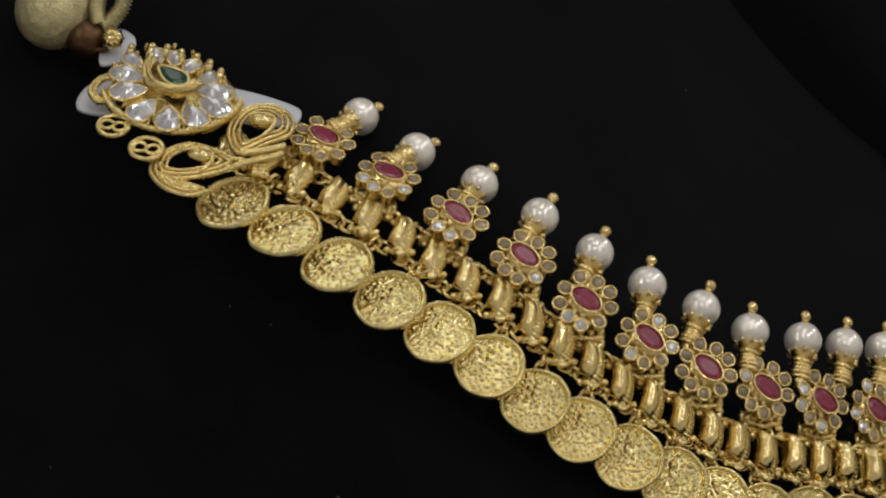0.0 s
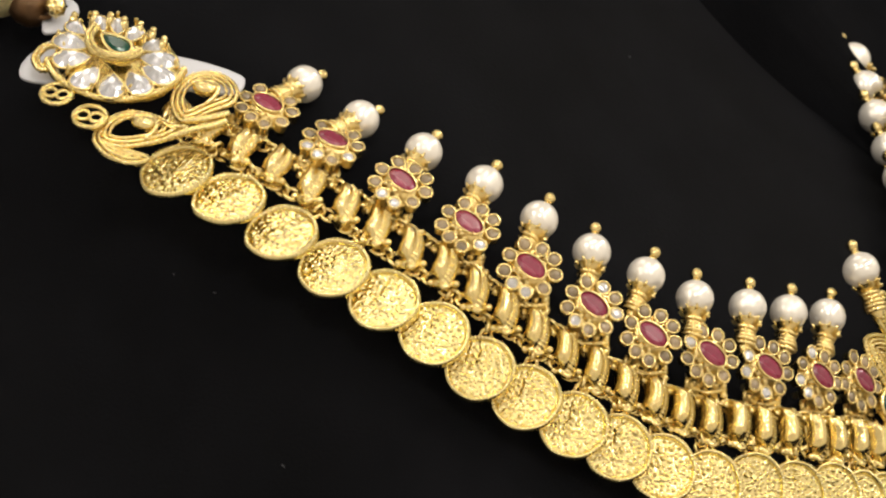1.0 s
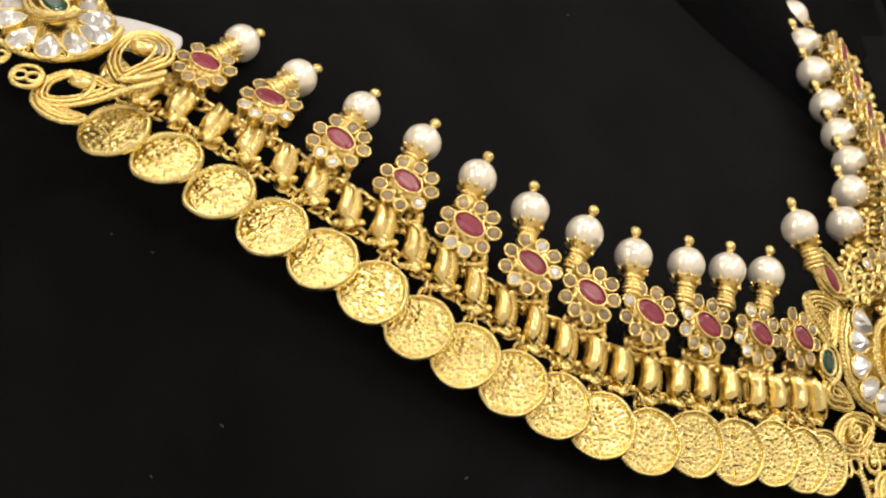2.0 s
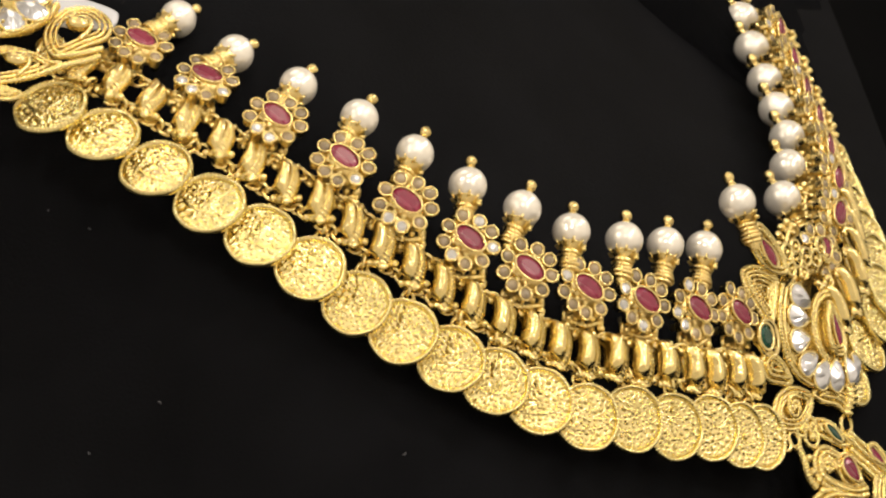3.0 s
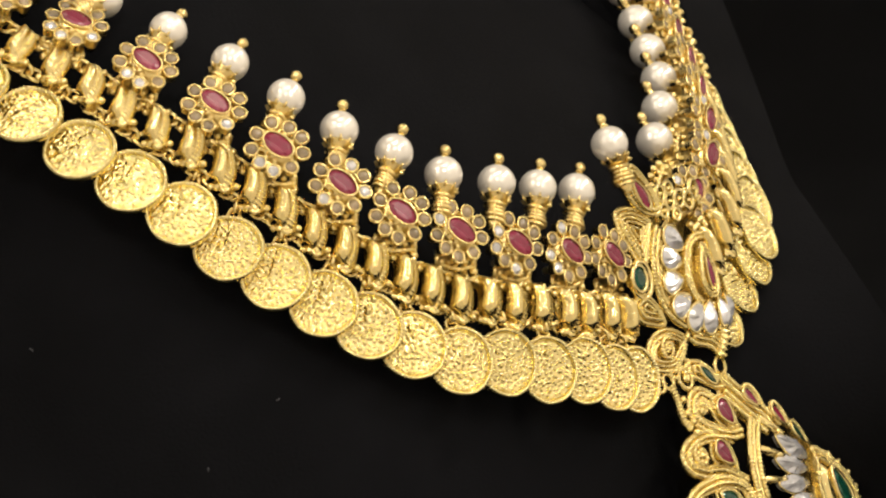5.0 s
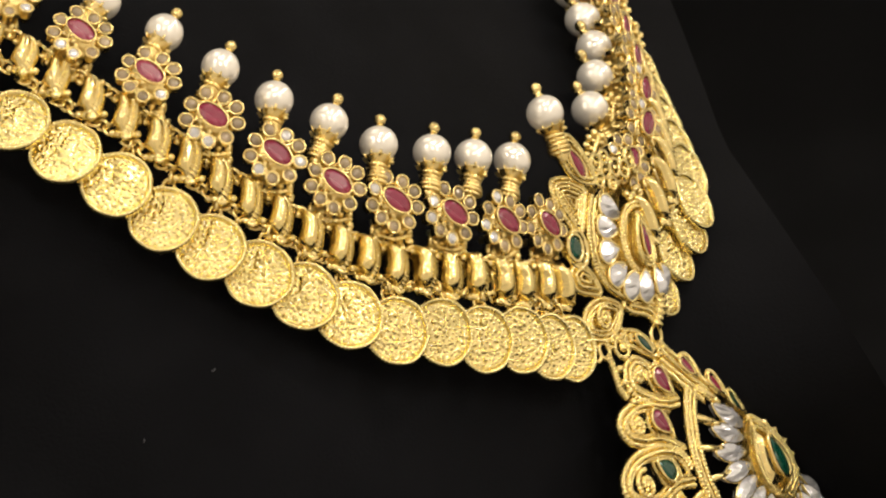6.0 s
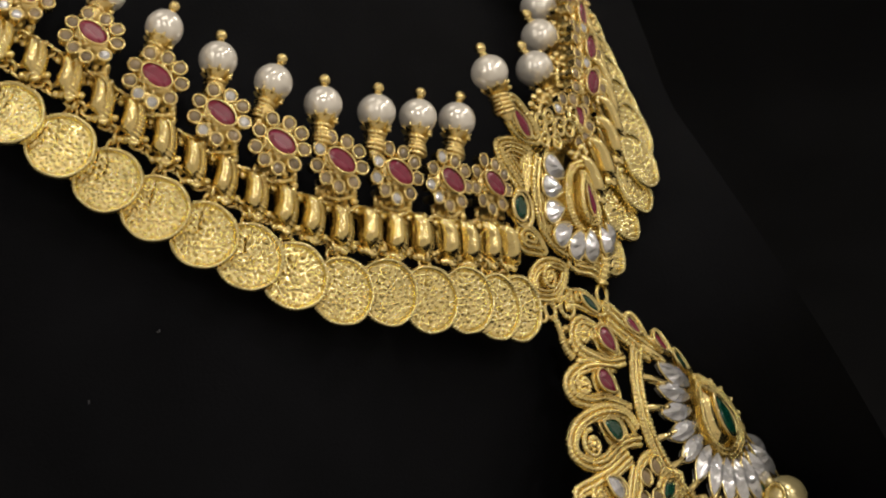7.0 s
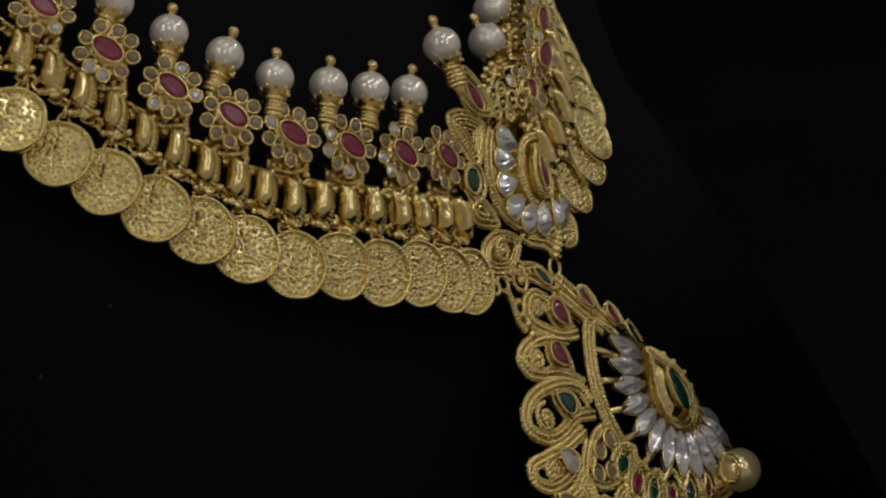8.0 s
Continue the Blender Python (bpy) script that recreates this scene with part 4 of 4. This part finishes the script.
for rx, ry, wire, grain, z in ((23.0, 22.4, 0.5, 0.7, 0.6), (21.9, 21.4, 0.46, 0.0, 0.5), (20.8, 20.4, 0.5, 0.7, 0.6)):
    part("rope_border", Shape().tube(round_line(rx, ry, z=z), wire, 7, beads=grain, high=1.6), GOLD_GRAIN, pendant, bend=arch)
spots = []
N_STONES = 24
for k in range(N_STONES):
    a = 2 * math.pi * (k + 0.35) / N_STONES
    c, s = math.cos(a), math.sin(a)
    if c > -0.22 and s > -0.2:
        continue        # the curled-under edge is bare
    set_gem("crystal", "marquise", 4.0, 1.55, (PX + 12.1 * c, PY + 0.7 + 12.6 * s), math.degrees(a), pendant, CRYSTAL, arch, z=1.1, h=1.3, wire=0.2, depth=1.4, label="clear white marquise crystal")
    spots.append((PX + 17.8 * c, PY + 1.4 + 18.2 * s, 0.5, -2.4 * c, -2.4 * s))
    claw_leaf = Shape().tube(curve([(PX + 20.6 * c, PY + 2.2 + 20.2 * s, 0.2), (PX + 18.4 * c, PY + 1.6 + 18.6 * s, 0.9), (PX + 15.6 * c, PY + 1.0 + 16.2 * s, 1.3)], 6), 0.9, 8, taper=0.75)
    part("claw_leaf", claw_leaf, GOLD, pendant, bend=arch)
claws(pendant, spots, arch)
level_top = ridge(1000, 11.3, arch.lean)      # the boss stands level on the curved face
BOSS = (14.4, -20.7)
boss_dome = Shape().dome(outline("pear", 6.6, 4.9, 16, 75, raise_to(level_top, BOSS, 0.8)), -1.4, 2.0, 3)
part("boss", boss_dome, GOLD, pendant, "faceted gold boss", bend=level_top, smooth=False)
for size, wire, z, grain in ((1.12, 0.55, -0.6, 0.6), (1.0, 0.45, 0.3, 0.55), (0.86, 0.4, 0.9, 0.5)):
    ring = [(x, y, z) for x, y in outline("pear", 6.9 * size, 5.1 * size, 48, 75, raise_to(level_top, BOSS, z))]
    part("boss_ring", Shape().tube(ring, wire, 7, closed=True, beads=grain, high=1.6), GOLD_GRAIN, pendant, bend=level_top)
part("boss_granules", grains_on([(19.2, -17.0), (20.2, -19.6), (20.6, -22.4), (20.0, -25.0), (18.6, -27.2)], 0.75, -0.4), GOLD, pendant, bend=level_top)
set_gem("emerald", "pear", 3.7, 1.7, (16.6, -22.0), 75, pendant, EMERALD, level_top, z=2.0, h=0.6, wire=0.35, depth=1.6, label="large dark green pear-shaped emerald")

# outline, middle of the curl, its size, stone, its turn
PAISLEYS = (
    ([(4.1, 0.5), (0.9, 2.7), (-2.4, 7.3), (-3.2, 10.8), (-0.8, 13.0), (2.4, 12.4), (4.1, 9.3), (3.0, 7.2)], (0.6, 10.4), 1.8, (5.1, 5.2), -93, RUBY, "ruby"),
    ([(2.3, 2.7), (-2.4, 7.3), (-7.2, 9.4), (-10.4, 9.2), (-11.4, 6.3), (-9.0, 2.9), (-5.5, 0.0), (-2.7, -4.9)], (-7.2, 6.0), 2.0, (-1.4, 1.8), -83, RUBY, "ruby"),
    ([(-2.8, -7.3), (-2.9, -3.4), (-6.8, 0.9), (-12.9, 3.9), (-17.6, 3.9), (-19.8, 1.5), (-18.4, -2.4), (-14.7, -5.1), (-8.9, -6.7), (-5.0, -9.4)], (-14.6, -0.6), 2.5, (-7.4, -3.1), 110, EMERALD, "emerald"),
    ([(-9.0, -7.6), (-15.4, -5.6), (-20.0, -3.4), (-24.4, -1.6), (-26.4, -4.2), (-24.6, -7.6), (-20.4, -9.8), (-14.6, -10.6)], (-21.0, -6.2), 2.0, (-15.6, -8.4), 100, CRYSTAL, "crystal"),
    ([(-18.6, -11.6), (-24.4, -9.6), (-29.4, -6.6), (-31.4, -9.4), (-28.4, -12.6), (-23.4, -14.4), (-19.4, -14.0)], (-26.4, -10.4), 1.8, (-22.4, -12.0), 100, SMOKY, "stone"),
)
for sx in (1, -1):
    for pts, (mx, my), size, at, turn, mat, name in PAISLEYS if sx > 0 else PAISLEYS[2:]:
        if sx < 0:
            pts, mx, at, turn = [(2 * PX - x, y) for x, y in pts], 2 * PX - mx, (2 * PX - at[0], at[1]), 180 - turn
        nested("paisley", pts, pendant, arch, False, "granulated gold paisley scroll", 0.54, ((0.0, 0, True), (0.95, 0.3, True), (1.7, 0.1, False)), z=0.1)
        curl = Shape().tube(raised(scroll(mx, my, size, 40 if sx > 0 else 140, 1.4, sx), 0.4), 0.5, 7, beads=0.7, high=1.3)
        for dx, dy, r in ((0, 0, 0.75), (0.9, 0.5, 0.5), (-0.4, 0.9, 0.5), (-0.8, -0.5, 0.5), (0.4, -0.9, 0.5)):
            curl.ball((mx + dx, my + dy, 0.6), r, 9, 6)
        part("curl", curl, GOLD_GRAIN, pendant, bend=arch)
        cup = outline("pear", 3.5, 2.8, 30, turn, raise_to(arch, (at[0] - 0.5 * sx, at[1] - 0.3), 0.5))
        part("gem_cup", Shape().dome(cup, -0.6, 0.75, 5), GOLD, pendant, "polished gold cup", bend=arch)
        part("gem_ring", Shape().tube([(x, y, 0.1) for x, y in cup], 0.4, 7, closed=True, beads=0.5, high=1.4), GOLD_GRAIN, pendant, bend=arch)
        set_gem(name, "pear", 2.4, 1.75, at, turn, pendant, mat, arch, z=1.3, h=0.6, wire=0.26, depth=1.6)
# ridge of ropes and small leaves that runs down from the top
for pts in ([(9.2, 10.0), (10.0, 6.5), (11.2, 2.2), (12.4, -2.0), (12.9, -5.1)], [(8.2, 9.6), (9.0, 5.4), (10.2, 1.0), (11.4, -3.2)], [(6.9, 8.0), (8.2, 3.0), (9.4, -1.2), (10.5, -3.9)], [(5.8, 7.6), (7.0, 3.0), (8.0, -0.6), (9.0, -3.2)]):
    part("ridge_rope", Shape().tube(raised(curve(pts, 10), 0.5), 0.5, 7, beads=0.5, high=1.6), GOLD_GRAIN, pendant, bend=arch)
part("ridge_plate", Shape().plate([(5.6, 7.6), (8.6, 10.6), (9.8, 7.0), (11.6, 2.0), (12.8, -4.8), (9.6, -4.4), (7.4, -1.0)], -0.6, 0.1), GOLD, pendant, bend=arch)
nested("leaf", [(4.4, 16.4), (6.8, 14.3), (7.8, 11.3), (8.1, 8.3), (6.0, 9.7), (4.3, 12.8), (3.3, 14.5)], pendant, arch, True, "granulated gold leaf", 0.48, ((0.0, 0, True), (0.9, 0.4, False)), z=0.2)
for sx in (1, -1):
    for x, y in ((-8.6, -13.1), (-12.3, -14.8), (-5.0, -14.0), (-9.4, -17.0)):
        at = (x if sx > 0 else 2 * PX - x, y)
        set_gem("petal_stone", "oval", 1.25, 1.25, at, 0, pendant, SMOKY, arch, z=0.9, h=0.5, wire=0.34, label="smoky uncut stone")
    flower_rim = [(-4.0, -12.0), (-8.4, -10.6), (-13.0, -12.6), (-14.6, -16.2), (-11.4, -18.6), (-8.0, -19.4), (-5.4, -16.6)]
    nested("leaf", [(x if sx > 0 else 2 * PX - x, y) for x, y in flower_rim], pendant, arch, True, "openwork gold leaf", 0.6, ((0.0, 0, True), (0.9, 0.2, False)))
    for pts in ([(-15.0, -12.0), (-19.0, -11.6), (-22.6, -14.0), (-20.0, -17.4), (-16.6, -16.6)], [(-9.6, -20.4), (-13.6, -20.0), (-16.0, -23.6), (-11.8, -25.6), (-8.6, -23.6)], [(-15.4, -17.4), (-19.0, -18.6), (-20.4, -22.4), (-17.0, -23.0), (-14.4, -20.6)]):
        nested("leaf", [(x if sx > 0 else 2 * PX - x, y) for x, y in pts], pendant, arch, True, "openwork gold leaf", 0.45, ((0.0, 0, True), (0.9, 0.3, True), (1.6, 0.4, True)))
    nested("lower_band", [(x if sx > 0 else 2 * PX - x, y) for x, y in ((-9.6, -9.6), (-14.0, -11.0), (-17.8, -13.4), (-19.0, -17.0))], pendant, arch, False, "gold wire band", 0.5, ((0.0, 0, False), (0.9, 0.2, True)))
    for k, (x, y) in enumerate(((-5.9, -18.4), (-6.4, -22.6), (-4.6, -26.4), (-1.6, -30.0), (2.6, -33.2), (7.0, -35.6), (12.0, -36.8))):
        at = (x if sx > 0 else 2 * PX - x, y)
        turn = math.degrees(math.atan2(PY - at[1], PX - at[0]))
        petal = Shape().tube([(px, py, 0.3) for px, py in outline("marquise", 4.2, 2.6, 30, turn, raise_to(arch, at, 0.5))], 0.6, 7, closed=True, beads=0.65, high=1.4)
        part("petal", petal, GOLD_GRAIN, pendant, bend=arch)
        set_gem("ruby" if k % 2 else "emerald", "marquise", 2.3, 1.2, at, turn, pendant, RUBY if k % 2 else EMERALD, arch, z=1.0, h=0.6, wire=0.3)
crown = Shape()
for x, y, r in ((1.4, 15.5, 1.7), (0.4, 18.0, 1.2), (3.2, 16.6, 1.2), (9.0, 8.6, 1.0)):
    crown.tube([(x + r * math.cos(t * math.pi / 8), y + r * math.sin(t * math.pi / 8), 0.3) for t in range(16)], 0.42, 7, closed=True, beads=0.5, high=1.4)
    crown.ball((x, y, 0.6), r * 0.5, 9, 7)
part("crown", crown, GOLD_GRAIN, pendant, "row of small granulated gold rings", bend=arch)
set_gem("emerald", "marquise", 2.3, 0.75, (7.2, 11.6), 100, pendant, EMERALD, arch, z=1.2, h=0.5, wire=0.26)
for at, mat, name, turn in (((12.2, 2.0), RUBY, "ruby", -80), ((15.0, -4.6), RUBY, "ruby", -85), ((16.4, -10.0), EMERALD, "emerald", -85)):
    set_gem(name, "pear", 2.1, 0.9, at, turn, pendant, mat, arch, z=1.3, h=0.45, wire=0.28, depth=1.8)
    ring = Shape().tube([(x, y, 0.8) for x, y in outline("pear", 2.7, 1.4, 30, turn, raise_to(arch, at, 0.8))], 0.42, 7, closed=True, beads=0.5, high=1.6)
    part("gem_ring", ring, GOLD_GRAIN, pendant, bend=arch)
side_rope = Shape().tube(curve([(-2.4, 17.4, 0.3), (-3.4, 14.7, 0.3), (-4.9, 12.3, 0.2), (-4.9, 9.9, 0.1)], 10), 0.75, 8, beads=0.6)
for x, y, r in ((-2.2, 14.0, 0.7), (-3.6, 12.2, 0.8), (-3.6, 10.4, 0.8), (-4.6, 8.8, 0.8)):
    side_rope.ball((x, y, 0.4), r, 9, 7)
part("side_rope", side_rope, GOLD_GRAIN, pendant, "granulated gold rope with small beads", bend=arch)
loops = Shape()
for x, y in ((-4.3, 19.3), (-2.2, 18.0)):
    loops.tube([(x + 1.3 * math.cos(t * math.pi / 8), y + 1.4 * math.sin(t * math.pi / 8), 0.2) for t in range(16)], 0.42, 7, closed=True)
part("hanging_ring", loops, GOLD_WIRE, pendant, "gold rings hooked to the necklace", bend=arch)
ball_at = arch(*raise_to(arch, (15.2, -42.2), 3.0), 3.0)
ball_at = (ball_at[0] + 0.2, ball_at[1] + 2.0, ball_at[2])
drop = Shape().ball(ball_at, 3.7, 32, 20)
drop.tube([arch(14.5, -33.5, 0.5), (ball_at[0], ball_at[1] + 3.0, ball_at[2] * 0.8), ball_at], 0.8, 8)
part("ball_drop", drop, PALE_GOLD, pendant, "polished round pale gold ball")
neck = Vector(ball_at) + Vector((-2.6, 2.4, 0.6))
collar_ring = [tuple(neck + Vector((1.5 * math.cos(t * math.pi / 8), 1.5 * math.cos(t * math.pi / 8), 1.9 * math.sin(t * math.pi / 8)))) for t in range(16)]
part("ball_collar", Shape().tube(collar_ring, 0.5, 7, closed=True, beads=0.6), GOLD_GRAIN, pendant, "granulated gold collar")

# ---- tag, cord and lint ----
tag = thing("price_tag", "blank white card tag lying under the end motif", "price tag", F @ END_SEAT)
card = [(-13.4, -8.4), (-12.8, -4.0), (-9.0, 0.6), (9.0, 1.8), (18.6, 0.6), (20.6, -1.6), (18.8, -4.4), (8.0, -6.0), (-6.0, -9.6), (-11.6, -10.4)]
part("card", Shape().plate([(p.x - 0.6, p.y + 2.8) for p in curve(card, 5, True)], -2.9, -2.3), PAPER, tag)
part("plastic_neck", Shape().plate([(p.x - 0.4, p.y + 1.8) for p in curve([(-12.4, 1.4), (-9.0, 4.4), (-9.6, 9.0), (-12.6, 10.6), (-14.4, 8.0), (-13.8, 4.0)], 5, True)], -2.2, -1.6), PAPER, tag, "clear plastic neck of the tag")

cord = thing("tie_cord", "gold thread tie cord with a wrapped slide and a copper cap", "cord", F)


def spun(centre_mm, r, squash, mat, name, seed, label):
    """A bead wrapped in thread: windings stand out as ridges."""
    rows = []
    for i in range(29):
        a = math.pi * i / 28
        line = []
        for j in range(40):
            b = 2 * math.pi * j / 40
            k = r * (1 + 0.02 * math.sin(i * 2.1 + 0.4 * j) + 0.02 * noise.noise(Vector((i * 0.4, j * 0.5, seed))))
            line.append((k * math.sin(a) * math.cos(b) * squash[0], k * math.sin(a) * math.sin(b) * squash[1], k * math.cos(a) * squash[2]))
        rows.append(line)
    return part(name, Shape().grid(rows, close_v=True), mat, cord, label, Matrix.Translation(Vector(centre_mm) * MM))


spun((-94.6, 53.6, -14), 6.2, (0.98, 1.0, 0.95), CORD, "wrapped_slide", 2.0, "ball wrapped in pale gold thread")
cap = Shape().lathe([(0.6, -3.4), (2.2, -3.0), (3.0, -1.6), (3.1, 0.4), (2.6, 1.6), (2.2, 2.2), (0.8, 2.4)], 18)
part("copper_cap", cap, COPPER, cord, "dark copper end cap", basis((-89.6, 49.2, -12.5), (0, 0.3, 1), (-0.85, 0.45, 0)))
part("small_ring", Shape().tube([(2.0 * math.cos(t * math.pi / 8), 1.4 * math.sin(t * math.pi / 8), 0) for t in range(16)], 0.45, 7, closed=True), COPPER, cord, "copper ring", basis((-87.4, 48.6, -11.0), (0.3, 0.3, 1), (0.2, 1, 0)))
knob = Shape().ball((0, 0, 0), 1.7, 14, 10)
for t in range(8):
    knob.tube([(1.72 * math.cos(t * 0.785) * math.sin(a), 1.72 * math.sin(t * 0.785) * math.sin(a), 1.72 * math.cos(a)) for a in (0.3, 0.8, 1.5, 2.2, 2.8)], 0.22, 5)
part("gold_bead", knob, GOLD, cord, "small ribbed gold bead", Matrix.Translation(Vector((-84.8, 48.9, -9.5)) * MM))
part("cord_loop", Shape().tube(curve([(-87.2, 51.2, -11.5), (-87.6, 54.5, -12), (-86.2, 58.5, -13), (-83.8, 58.4, -13), (-83.6, 54.5, -12.5), (-85.6, 51.6, -12), (-86.9, 50.9, -11.5)], 8), 1.25, 9, beads=0.5), CORD, cord, "loop of pale gold cord")

lint = Shape()
for k in range(9):
    x, y = dice.uniform(-95, 20), dice.uniform(-48, 45)
    z, a, size = chest(x, y), dice.uniform(0, 6.28), dice.uniform(0.12, 0.3)
    lint.tube([(x, y, z + 0.15), (x + size * math.cos(a), y + size * math.sin(a), z + 0.3), (x + 2 * size * math.cos(a + 0.5), y + 2 * size * math.sin(a + 0.5), z + 0.15)], 0.12, 5)
specks = new("lint_specks", lint.mesh("lint_specks", LINT))
specks.matrix_basis = F
tagged(specks, "tiny grey specks of lint on the black velvet", "lint", kind="stuff")
